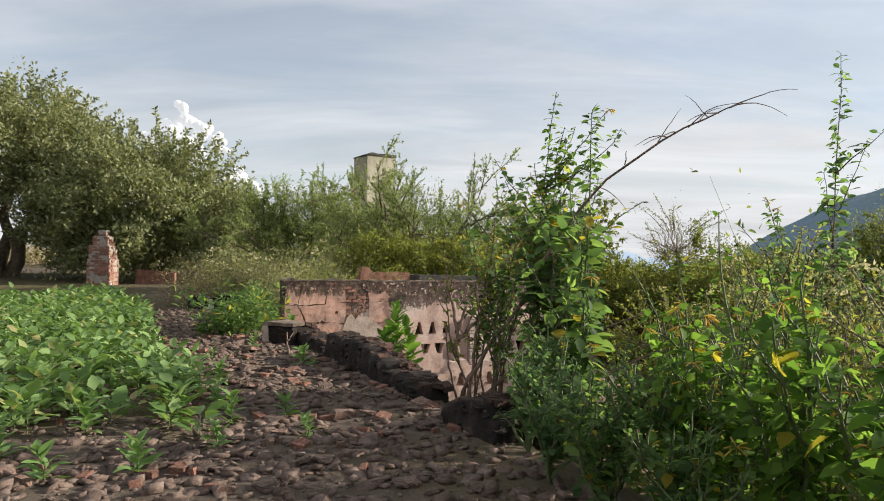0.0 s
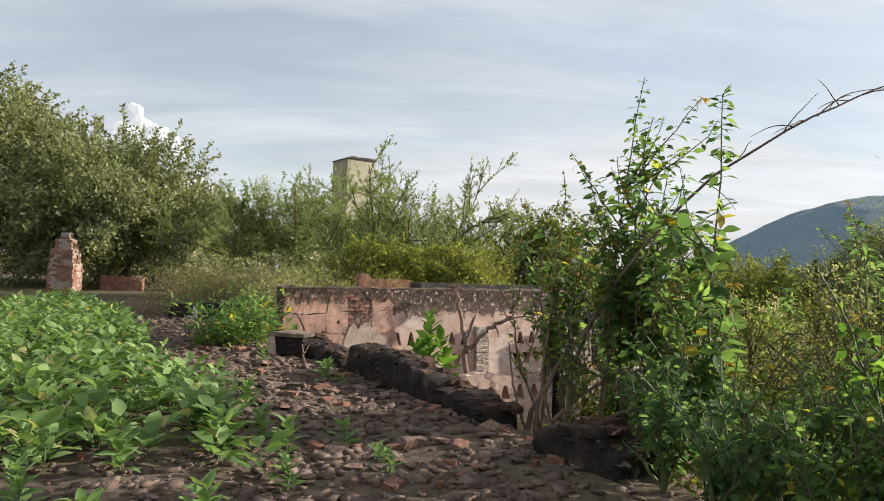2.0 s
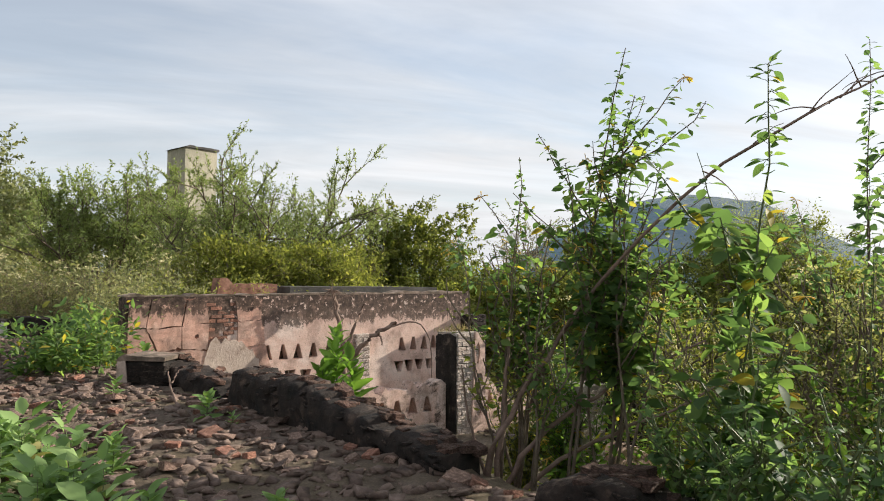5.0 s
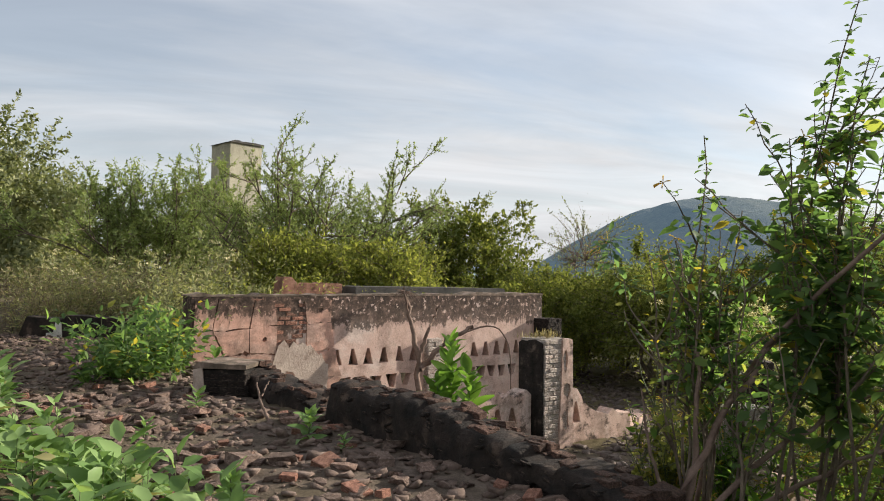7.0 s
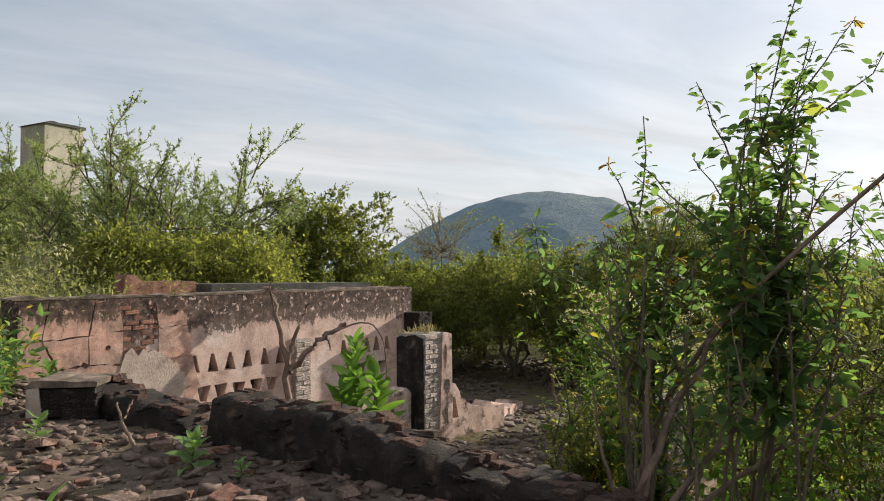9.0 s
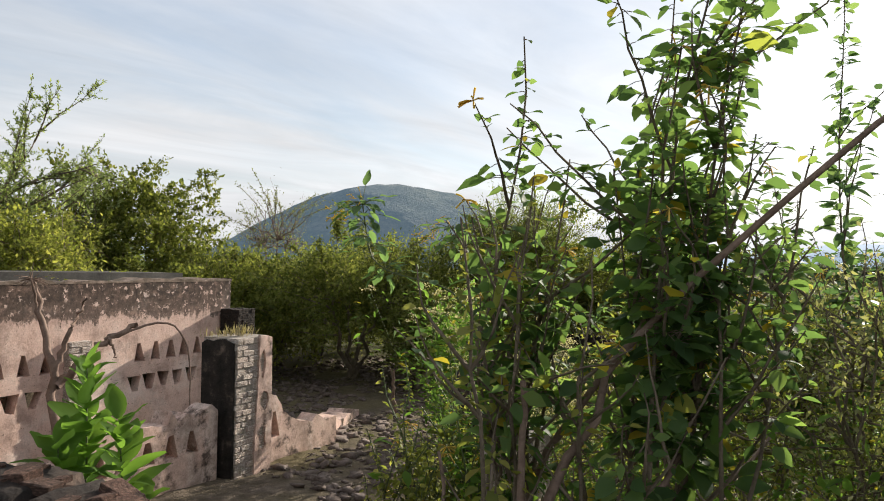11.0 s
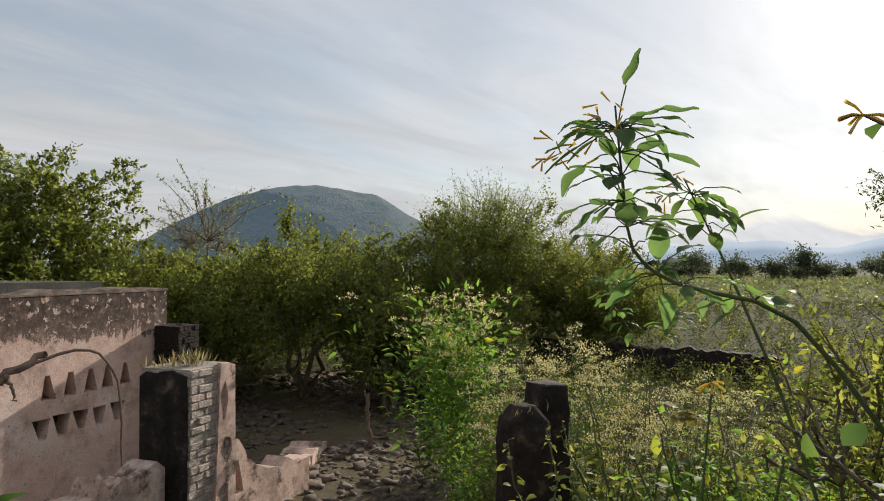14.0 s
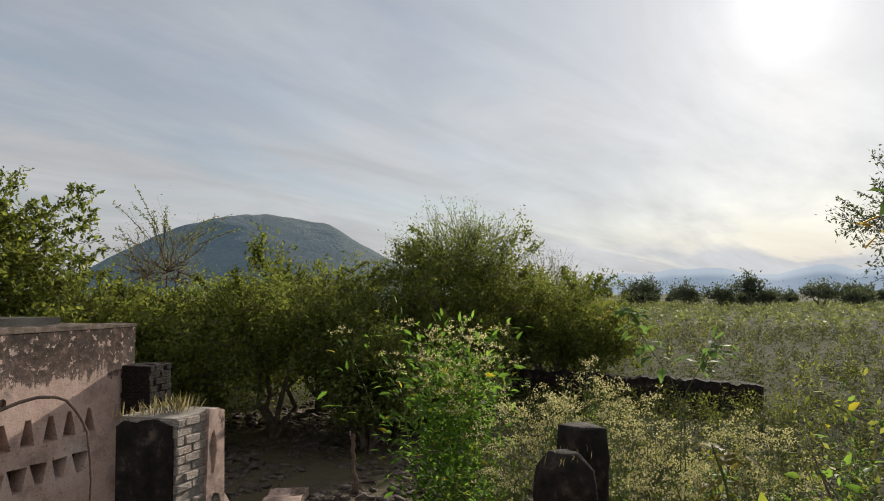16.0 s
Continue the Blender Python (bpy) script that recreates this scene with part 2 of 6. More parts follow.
def soil():
    m, nt, bsdf = material("dry_soil")
    a = noise_at(nt, 0.35, 6)
    b = noise_at(nt, 5.0, 8, 0.7)
    c = noise_at(nt, 60.0, 4, 0.7)
    base = ramp(nt, b, [(0.25, (0.05, 0.04, 0.034)), (0.5, (0.125, 0.098, 0.082)), (0.75, (0.24, 0.19, 0.16))])
    base = mixed(nt, ramp(nt, a, [(0.42, (0, 0, 0)), (0.62, (1, 1, 1))]), base, (0.13, 0.105, 0.065))
    far = noise_at(nt, 0.035, 6, 0.6)
    base = mixed(nt, ramp(nt, far, [(0.42, (0, 0, 0)), (0.6, (1, 1, 1))]), base, (0.12, 0.11, 0.05))
    # the scrubland east of the yard is darker, covered with litter
    co = nt.nodes.new("ShaderNodeTexCoord")
    sx = nt.nodes.new("ShaderNodeSeparateXYZ")
    nt.links.new(co.outputs["Object"], sx.inputs[0])
    mr = nt.nodes.new("ShaderNodeMapRange")
    mr.inputs["From Min"].default_value, mr.inputs["From Max"].default_value, mr.inputs["To Max"].default_value = 8.0, 13.0, 0.85
    nt.links.new(sx.outputs[0], mr.inputs[0])
    base = mixed(nt, mr.outputs[0], base, ramp(nt, b, [(0.3, (0.028, 0.032, 0.012)), (0.7, (0.075, 0.078, 0.03))]))
    base = mixed(nt, 0.7, base, ramp(nt, c, [(0.3, (0.55, 0.55, 0.55)), (0.7, (1.3, 1.3, 1.3))]), "MULTIPLY")
    nt.links.new(base, bsdf.inputs["Base Color"])
    bsdf.inputs["Roughness"].default_value = 0.95
    bsdf.inputs["Specular IOR Level"].default_value = 0.04
    bumped(nt, bsdf, b, 0.9, 0.06)
    return m


SOIL = soil()


def plaster(name, bare, sooty=True, tint=(1.0, 1.0, 1.0), dirt=0.50, band=0.55):
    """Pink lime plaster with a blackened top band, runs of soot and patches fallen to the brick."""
    m, nt, bsdf = material(name)
    co = nt.nodes.new("ShaderNodeTexCoord")
    sp = nt.nodes.new("ShaderNodeSeparateXYZ")
    nt.links.new(co.outputs["Object"], sp.inputs[0])
    big, mid, fine = noise_at(nt, 1.1, 6, 0.65), noise_at(nt, 4.5, 8, 0.7), noise_at(nt, 45, 5, 0.7)
    runs = noise_at(nt, 1.0, 7, 0.7, stretch=(5.5, 5.5, 0.9))
    pink = ramp(nt, mid, [(0.25, (0.47, 0.315, 0.255)), (0.5, (0.64, 0.455, 0.38)), (0.75, (0.74, 0.575, 0.495))])
    pink = mixed(nt, ramp(nt, big, [(0.52, (0, 0, 0)), (0.62, (1, 1, 1))]), pink, (0.70, 0.56, 0.49))

    def m2(op, x, y):
        n = nt.nodes.new("ShaderNodeMath")
        n.operation = op
        for i, v in enumerate((x, y)):
            if isinstance(v, (int, float)):
                n.inputs[i].default_value = v
            else:
                nt.links.new(v, n.inputs[i])
        return n.outputs[0]
    # soot that has run down from the coping
    h = m2("ADD", sp.outputs[2], m2("ADD", m2("MULTIPLY", m2("SUBTRACT", runs, 0.5), 0.7), m2("MULTIPLY", m2("SUBTRACT", big, 0.5), 0.25)))
    soot = ramp(nt, m2("ADD", h, m2("MULTIPLY", m2("SUBTRACT", mid, 0.5), 0.75)), [(band, (0, 0, 0)), (band + 0.05, (0.85, 0.85, 0.85)), (0.98, (0.96, 0.96, 0.96))])
    flakes = ramp(nt, noise_at(nt, 9.0, 6, 0.7), [(0.57, (1, 1, 1)), (0.60, (0.1, 0.1, 0.1))])
    soot = mixed(nt, 1.0, soot, flakes, "MULTIPLY") if sooty else ramp(nt, noise_at(nt, 3.2, 7, 0.7), [(0.52, (0, 0, 0)), (0.62, (0.9, 0.9, 0.9))])
    grime = ramp(nt, noise_at(nt, 2.4, 9, 0.72), [(dirt, (0, 0, 0)), (dirt + 0.18, (0.75, 0.75, 0.75))])
    pink = mixed(nt, 1.0, pink, tint, "MULTIPLY")
    pink = mixed(nt, grime, pink, (0.22, 0.155, 0.125))
    pits = ramp(nt, noise_at(nt, 24.0, 4, 0.6), [(0.63, (0, 0, 0)), (0.67, (0.8, 0.8, 0.8))])
    pink = mixed(nt, pits, pink, (0.11, 0.085, 0.072))
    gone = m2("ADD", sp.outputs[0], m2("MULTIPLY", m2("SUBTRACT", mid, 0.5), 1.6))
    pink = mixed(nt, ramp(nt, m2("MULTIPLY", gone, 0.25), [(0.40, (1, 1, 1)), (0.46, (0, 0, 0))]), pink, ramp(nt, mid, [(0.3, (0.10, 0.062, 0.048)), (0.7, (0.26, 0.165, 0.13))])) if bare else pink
    col = mixed(nt, soot, pink, ramp(nt, noise_at(nt, 7.0, 8, 0.75), [(0.38, (0.022, 0.018, 0.015)), (0.52, (0.075, 0.053, 0.042)), (0.64, (0.24, 0.16, 0.125))]))
    col = mixed(nt, 0.55, col, ramp(nt, fine, [(0.3, (0.6, 0.6, 0.6)), (0.7, (1.25, 1.25, 1.25))]), "MULTIPLY")
    nt.links.new(col, bsdf.inputs["Base Color"])
    bsdf.inputs["Roughness"].default_value = 0.93
    bsdf.inputs["Specular IOR Level"].default_value = 0.2
    bumped(nt, bsdf, mid, 0.5, 0.03)
    return m


PLASTER = plaster("pink_plaster", False, False, dirt=0.44)
REDPL = plaster("old_red_plaster", False, True, (0.95, 0.80, 0.74), 0.42, 0.80)
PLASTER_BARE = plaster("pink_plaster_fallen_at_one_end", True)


def hill_material():
    m, nt, bsdf = material("hazed_wooded_hill")
    n1, n2 = noise_at(nt, 0.012, 6, 0.6), noise_at(nt, 0.16, 6, 0.7)
    c = ramp(nt, n1, [(0.35, (0.03, 0.045, 0.03)), (0.55, (0.05, 0.062, 0.035)), (0.72, (0.085, 0.08, 0.05))])
    c = mixed(nt, 0.85, c, ramp(nt, n2, [(0.3, (0.4, 0.42, 0.45)), (0.7, (1.6, 1.5, 1.4))]), "MULTIPLY")
    nt.links.new(c, bsdf.inputs["Base Color"])
    bsdf.inputs["Roughness"].default_value = 1.0
    # far backdrop: haze of the air between is put in as blue emission
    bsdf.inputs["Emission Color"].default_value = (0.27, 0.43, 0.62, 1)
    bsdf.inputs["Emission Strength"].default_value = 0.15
    bumped(nt, bsdf, n2, 1.0, 6.0)
    return m


# aerial haze put in as an even glow of the surface itself
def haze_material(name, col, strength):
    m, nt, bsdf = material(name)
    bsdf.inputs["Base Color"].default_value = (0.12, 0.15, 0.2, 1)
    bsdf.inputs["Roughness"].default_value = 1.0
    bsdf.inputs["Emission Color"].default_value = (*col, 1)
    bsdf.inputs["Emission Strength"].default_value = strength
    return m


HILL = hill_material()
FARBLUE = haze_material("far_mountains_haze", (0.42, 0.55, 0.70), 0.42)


# ---- mesh helpers ----
rng = np.random.default_rng(7)


class Geo:
    """Vertices and faces gathered from many pieces."""

    def __init__(self):
        self.v, self.f, self.n = [], [], 0

    def add(self, v, faces):
        self.v.append(np.asarray(v, dtype=np.float64).reshape(-1, 3))
        for f in faces:
            self.f.append(np.asarray(f, dtype=np.int64) + self.n)
        self.n += len(self.v[-1])
        return self

    def mesh(self, name, smooth=False):
        me = bpy.data.meshes.new(name)
        v = np.concatenate(self.v)
        loops = np.concatenate([f.ravel() for f in self.f])
        totals = np.concatenate([np.full(len(f), f.shape[1]) for f in self.f])
        me.vertices.add(len(v))
        me.vertices.foreach_set("co", v.ravel())
        me.loops.add(len(loops))
        me.loops.foreach_set("vertex_index", loops)
        me.polygons.add(len(totals))
        me.polygons.foreach_set("loop_start", np.concatenate([[0], np.cumsum(totals)[:-1]]))
        if smooth:
            me.polygons.foreach_set("use_smooth", np.ones(len(totals), dtype=bool))
        me.update(calc_edges=True)
        return me


def part(name, geo, mat, parent=None, label="", smooth=False):
    me = geo.mesh(name, smooth) if isinstance(geo, Geo) else geo
    if not me.materials:
        me.materials.append(mat)
    ob = new(name, me)
    if parent:
        ob.parent = parent
    if label:
        ob["label"] = label
    return ob


def thing(name, x, y, z, label, category, group="", kind=""):
    e = new(name)
    e.location = (x, y, z)
    e.empty_display_size = 0.1
    return tagged(e, label, category, group, kind)


def unit(a):
    return a / np.maximum(np.linalg.norm(a, axis=-1, keepdims=True), 1e-9)


def tube(geo, path, radii, sides=5):
    path = np.asarray(path, float)
    n = len(path)
    d = unit(np.gradient(path, axis=0))
    ref = np.where(np.abs(d[:, 2:3]) > 0.9, [[1.0, 0, 0]], [[0, 0, 1.0]])
    a = unit(np.cross(d, ref))
    b = np.cross(d, a)
    ang = np.linspace(0, 2 * np.pi, sides, endpoint=False)
    r = np.broadcast_to(np.asarray(radii, float), (n,))[:, None, None]
    v = path[:, None] + r * (np.cos(ang)[None, :, None] * a[:, None] + np.sin(ang)[None, :, None] * b[:, None])
    i = np.arange(n - 1)[:, None] * sides
    j = np.arange(sides)[None]
    k = (j + 1) % sides
    f = np.stack([i + j, i + k, i + sides + k, i + sides + j], -1).reshape(-1, 4)
    geo.add(v.reshape(-1, 3), [f])


OVAL = (np.array([(0, 0, 0), (.32, -.5, .06), (.32, 0, 0), (.32, .5, .06), (.68, -.38, .02), (.68, 0, -.05), (.68, .38, .02), (1, 0, -.14)]),
        [np.array([(0, 1, 2), (0, 2, 3), (4, 7, 5), (5, 7, 6)]), np.array([(1, 4, 5, 2), (2, 5, 6, 3)])])
_s = np.linspace(0, 1, 7)
_w = np.sin(np.pi * np.clip(_s * 0.95 + 0.02, 0, 1)) ** 0.8 * (1.2 - 0.5 * _s) * 0.5
FINE = (np.array([q for a, w in zip(_s, _w) for q in ((a, -w, 0.12 * w - 0.16 * a ** 2), (a, 0, -0.16 * a ** 2 - 0.01), (a, w, 0.12 * w - 0.16 * a ** 2))]),
        [np.array([(3 * i + c, 3 * i + c + 3, 3 * i + c + 4, 3 * i + c + 1) for i in range(6) for c in (0, 1)])])
DIAMOND = (np.array([(0, 0, 0), (.45, -.5, .05), (.45, .5, .05), (1, 0, -.06)]), [np.array([(0, 1, 3), (0, 3, 2)])])


def leaves(geo, p, d, u, length, ratio, shape=OVAL):
    """Leaf blades at p, along d, with their upper side towards u."""
    p, d = np.asarray(p, float), unit(np.asarray(d, float))
    side = unit(np.cross(d, np.asarray(u, float) + 1e-4))
    nor = np.cross(side, d)
    tv, tf = shape
    length = np.broadcast_to(np.asarray(length, float), (len(p),))
    ratio = np.broadcast_to(np.asarray(ratio, float), (len(p),))
    v = p[:, None] + length[:, None, None] * (tv[None, :, 0:1] * d[:, None] + (tv[None, :, 1:2] * ratio[:, None, None]) * side[:, None] + tv[None, :, 2:3] * nor[:, None])
    off = np.arange(len(p))[:, None, None] * len(tv)
    geo.add(v.reshape(-1, 3), [(f[None] + off).reshape(-1, f.shape[1]) for f in tf])


def wander(start, way, length, n, bend=0.25, lift=0.0):
    """A bent path of n points from start."""
    step = length / (n - 1)
    pts, d = [np.asarray(start, float)], unit(np.asarray(way, float))
    for _ in range(n - 1):
        d = unit(d + rng.normal(0, bend, 3) * 0.5 + np.array([0, 0, lift]))
        pts.append(pts[-1] + d * step)
    return np.array(pts)


# ---- ground ----
RIM_Y = [-30, -6, 0, 2.5, 4.6, 6.0, 7.3, 8.6, 10.25, 11.3, 11.9, 14.75, 16]
RIM_X = [14, 7.5, 3.6, 1.9, 0.95, 0.25, -0.2, -0.72, -1.48, -2.45, -2.85, -3.4, -3.6]
WALL_A, WALL_B = np.array((-3.45, 14.75)), np.array((3.56, 17.49))
WALL_E = (WALL_B - WALL_A) / np.linalg.norm(WALL_B - WALL_A)
WALL_N = np.array((-WALL_E[1], WALL_E[0]))
WALL_ANGLE = math.atan2(WALL_E[1], WALL_E[0])


def smooth(a, b, v):
    t = np.clip((v - a) / (b - a), 0, 1)
    return t * t * (3 - 2 * t)


def height(x, y):
    """The ground's height: a raised walk, the sunken yard beside it, the plain beyond."""
    x, y = np.asarray(x, float), np.asarray(y, float)
    left = smooth(2, -5, x)
    rise = 0.022 * np.clip(y - 8, 0, 22) + 0.03 * np.clip(y - 30, 0, 50)
    walkz = rise * left
    d = x - np.interp(y, RIM_Y, RIM_X) - 0.35
    yard = -0.12 - 1.2 * smooth(0.1, 1.9, d) - 0.25 * smooth(3, 12, d)
    front = np.where(d > 0, yard, walkz)
    w = (x - WALL_A[0]) * WALL_N[0] + (y - WALL_A[1]) * WALL_N[1]
    back = walkz + (0.2 + 0.2 * left) * (1 - smooth(2.0, 7, x)) - 1.55 * smooth(1.5, 8, x)
    along = (x - WALL_A[0]) * WALL_E[0] + (y - WALL_A[1]) * WALL_E[1]
    z = np.where((w > 0.2) & (d > -0.2), np.where(along < 7.6, back, front), front)
    z = z + 0.025 * np.sin(x * 1.9 + 1.1 * np.sin(y * 1.3)) * np.sin(y * 2.3 + np.sin(x * 1.7))
    z = z + 0.012 * np.sin(x * 7.1 + 2 * np.sin(y * 5.3)) * np.sin(y * 6.7 + 1.7 * np.sin(x * 6.1))
    return z


def far_steps(near, far, step):
    out, v = [], near
    while v < far:
        step *= 1.22
        v += step
        out.append(v)
    return np.array(out)


gx = np.concatenate([-far_steps(13, 3500, 0.16)[::-1], np.arange(-13, 12.01, 0.14), far_steps(12, 3500, 0.16)])
gy = np.concatenate([-far_steps(4, 1500, 0.16)[::-1], np.arange(-4, 24.01, 0.14), far_steps(24, 3500, 0.16)])
GX, GY = np.meshgrid(gx, gy)
gv = np.stack([GX, GY, height(GX, GY)], -1).reshape(-1, 3)
nx, ny = len(gx), len(gy)
ii = (np.arange(ny - 1)[:, None] * nx + np.arange(nx - 1)[None]).ravel()
ground = part("ground", Geo().add(gv, [np.stack([ii, ii + 1, ii + nx + 1, ii + nx], -1)]), SOIL, smooth=True)
tagged(ground, "dry brown earth of the ruin, littered with rubble", "ground", kind="structure")


# ---- distance ----
def hill():
    g = Geo()
    n, rings = 96, 40
    c = np.array([math.sin(radians(36.6)) * 950, math.cos(radians(36.6)) * 950])
    tang = np.array([math.cos(radians(36.6)), -math.sin(radians(36.6))])
    v = []
    for r in range(rings + 1):
        q = r / rings
        for a in range(n):
            th = 2 * math.pi * a / n
            px = c + q * 268 * np.array([math.cos(th), math.sin(th)])
            s = (px - c) @ tang
            h = 118 * max(0.0, 1 - q ** 1.75) ** 1.08
            h += 11 * math.exp(-((s - 95) / 24) ** 2) * (1 - q)
            h += (1 - q * 0.7) * 3.5 * noise.fractal(Vector((px[0] * 0.03, px[1] * 0.03, 0.3)), 1.0, 2.0, 4)
            v.append((px[0], px[1], h - 6))
    f = [(r * n + a, r * n + (a + 1) % n, (r + 1) * n + (a + 1) % n, (r + 1) * n + a) for r in range(rings) for a in range(n)]
    g.add(v, [np.array(f)])
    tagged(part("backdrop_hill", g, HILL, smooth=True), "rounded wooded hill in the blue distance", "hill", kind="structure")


def far_range():
    g = Geo()
    n = 160
    az = np.radians(np.linspace(-70, 130, n))
    top = np.array([80 + 60 * noise.fractal(Vector((a * 9, 0.7, 0)), 1.0, 2.0, 5) + 14 * noise.fractal(Vector((a * 40, 2.7, 0)), 1.0, 2.0, 3) for a in az])
    top = np.maximum(top, 40)
    d = 3000
    v = []
    for k, (q, dd) in enumerate(((0, -300), (0.6, -120), (1, 0), (0.5, 200))):
        v += [((d + dd) * math.sin(a), (d + dd) * math.cos(a), -4 + q * t) for a, t in zip(az, top)]
    f = [(k * n + i, k * n + i + 1, (k + 1) * n + i + 1, (k + 1) * n + i) for k in range(3) for i in range(n - 1)]
    g.add(v, [np.array(f)])
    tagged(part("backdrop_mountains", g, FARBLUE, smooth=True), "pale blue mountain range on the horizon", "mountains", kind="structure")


def puff_cloud():
    g = Geo()
    bm = bmesh.new()
    bmesh.ops.create_icosphere(bm, subdivisions=3, radius=1)
    bv = np.array([v.co for v in bm.verts])
    bf = np.array([[v.index for v in f.verts] for f in bm.faces])
    bm.free()
    lobes = [(-22.0, 10.4, 34, 3), (-21.2, 12.3, 20, 1), (-20.9, 11.3, 24, 2), (-19.6, 10.6, 26, 3), (-18.4, 9.7, 30, 2), (-20.5, 8.8, 40, 4), (-17.0, 7.2, 28, 2), (-15.9, 6.2, 26, 2), (-15.0, 5.0, 30, 2), (-18.0, 6.2, 45, 4), (-23.5, 9.4, 30, 2)]
    for az, el, size, kids in lobes:
        c = 2200 * np.array([math.sin(radians(az)), math.cos(radians(az)), math.tan(radians(el))])
        for k in range(kids * 3 + 4):
            o = unit(rng.normal(0, 1, 3)) * size * rng.uniform(0.3, 1.0)
            r = size * rng.uniform(0.35, 0.75)
            wob = np.array([1 + 0.12 * noise.fractal(Vector(p * 1.6 + o), 1.0, 2.0, 3) for p in bv])
            g.add(c + o + bv * wob[:, None] * r, [bf])
    tagged(part("backdrop_cumulus", g, CLOUDM, smooth=True), "white heaped cumulus cloud", "cloud", kind="structure")


hill()
far_range()
puff_cloud()


# ---- trees and shrubs ----
def crown_points(n, centre, radii, low=-0.35, inner=0.45, rough=0.35, seed=0.0):
    d = unit(rng.normal(0, 1, (n * 2, 3)))
    d = d[d[:, 2] > low][:n]
    q = np.array([noise.fractal(Vector(k * 2.3 + np.array([seed, 0, 0])), 1.0, 2.0, 3) for k in d])
    r = (inner + (1 - inner) * rng.random(len(d)) ** 0.5) * (0.88 + rough * q)
    return np.asarray(centre) + d * r[:, None] * np.asarray(radii), d


def shrub(name, x, y, radii, centre_h, leaf, leaf_mat, label, category, twigs=500, per=26, leaf_len=0.07, ratio=0.45, twig_len=0.5, stems=4, trunk=0.06, inner=0.45, low=-0.35, rough=0.35, up=0.25, spread=0.10, group="", bark=None, limbs=22, sink=0.0, spikes=0):
    """A trunk with limbs and a crown of leafy twigs, uneven in outline."""
    z = float(height(x, y)) - sink
    t = thing(name, x, y, z, label, category, group)
    c = np.array([0, 0, centre_h])
    ends, d = crown_points(twigs, c, radii, low, inner, rough, seed=x * 0.7 + y)
    wood = Geo()
    forks = []
    for s in range(stems):
        a = 2 * math.pi * (s + rng.uniform(-.3, .3)) / stems
        tip = c + np.array([math.cos(a) * radii[0] * 0.35, math.sin(a) * radii[1] * 0.35, radii[2] * rng.uniform(-.25, .2)])
        q = np.linspace(0, 1, 7)[:, None]
        base = np.array([math.cos(a) * trunk, math.sin(a) * trunk, -0.08])
        path = base * (1 - q) + tip * q + rng.normal(0, 0.05, (7, 3)) * np.array(radii) * np.sin(q * np.pi)
        tube(wood, path, np.linspace(trunk, trunk * 0.4, 7), 7)
        forks.append(path[3:])
    forks = np.concatenate(forks)
    for e in ends[rng.permutation(len(ends))[:limbs]]:
        f = forks[np.argmin(np.linalg.norm(forks - e, axis=1) + rng.random(len(forks)) * 0.4)]
        q = np.linspace(0, 1, 6)[:, None]
        path = f * (1 - q) + e * q + rng.normal(0, 0.04, (6, 3)) * np.linalg.norm(e - f) * np.sin(q * np.pi)
        tube(wood, path, np.linspace(trunk * 0.4, 0.008, 6), 5)
    part("trunk", wood, bark or BARK, t, smooth=True)
    # leafy twigs
    way = unit(d * 0.75 + np.array([0, 0, up]) + rng.normal(0, 0.38, d.shape))
    tl = twig_len * rng.uniform(0.5, 1.3, len(ends))
    tw = Geo()
    for e, w, l in list(zip(ends, way, tl))[: min(len(ends), 420)]:
        tube(tw, [e - w * l * 0.45, e, e + w * l * 0.55], [0.009, 0.006, 0.002], 3)
    if spikes:
        outer = np.argsort(-((ends - c)[:, 2] / radii[2] + 0.5 * np.linalg.norm((ends - c)[:, :2], axis=1) / radii[0]))[: spikes * 2]
        extra_p, extra_d = [], []
        for e in ends[rng.permutation(outer)[:spikes]]:
            w = unit((e - c) / np.array(radii) * [1, 1, 0.5] + [0, 0, 0.55] + rng.normal(0, 0.2, 3))
            path = wander(e - w * 0.3, w, rng.uniform(0.9, 1.6) * twig_len, 6, 0.16, -0.02)
            tube(tw, path, np.linspace(0.012, 0.003, 6), 4)
            s_ = np.linspace(0.15, 1, 46)
            q_ = np.stack([np.interp(s_, np.linspace(0, 1, 6), path[:, a]) for a in range(3)], -1)
            extra_p.append(q_)
            extra_d.append(w * 0.35 + rng.normal(0, 0.8, (46, 3)))
    tagged(part("twig_mass", tw, bark or BARK, t), kind="stuff")
    k = np.repeat(np.arange(len(ends)), per)
    s = rng.uniform(-0.5, 0.6, len(k))[:, None]
    p = ends[k] + way[k] * s * tl[k][:, None] + rng.normal(0, spread, (len(k), 3)) * tl[k][:, None]
    dd = unit(way[k] * 0.5 + rng.normal(0, 0.7, (len(k), 3)))
    g = Geo()
    leaves(g, p, dd, rng.normal(0, 0.6, (len(k), 3)) + [0, 0, 1], leaf_len * rng.uniform(0.6, 1.35, len(k)), ratio, leaf)
    if spikes:
        ep, ed = np.concatenate(extra_p), np.concatenate(extra_d)
        leaves(g, ep, ed, rng.normal(0, 1, ep.shape), leaf_len * rng.uniform(0.7, 1.4, len(ep)), ratio, leaf)
    tagged(part("crown", g, leaf_mat, t), kind="stuff")
    return t


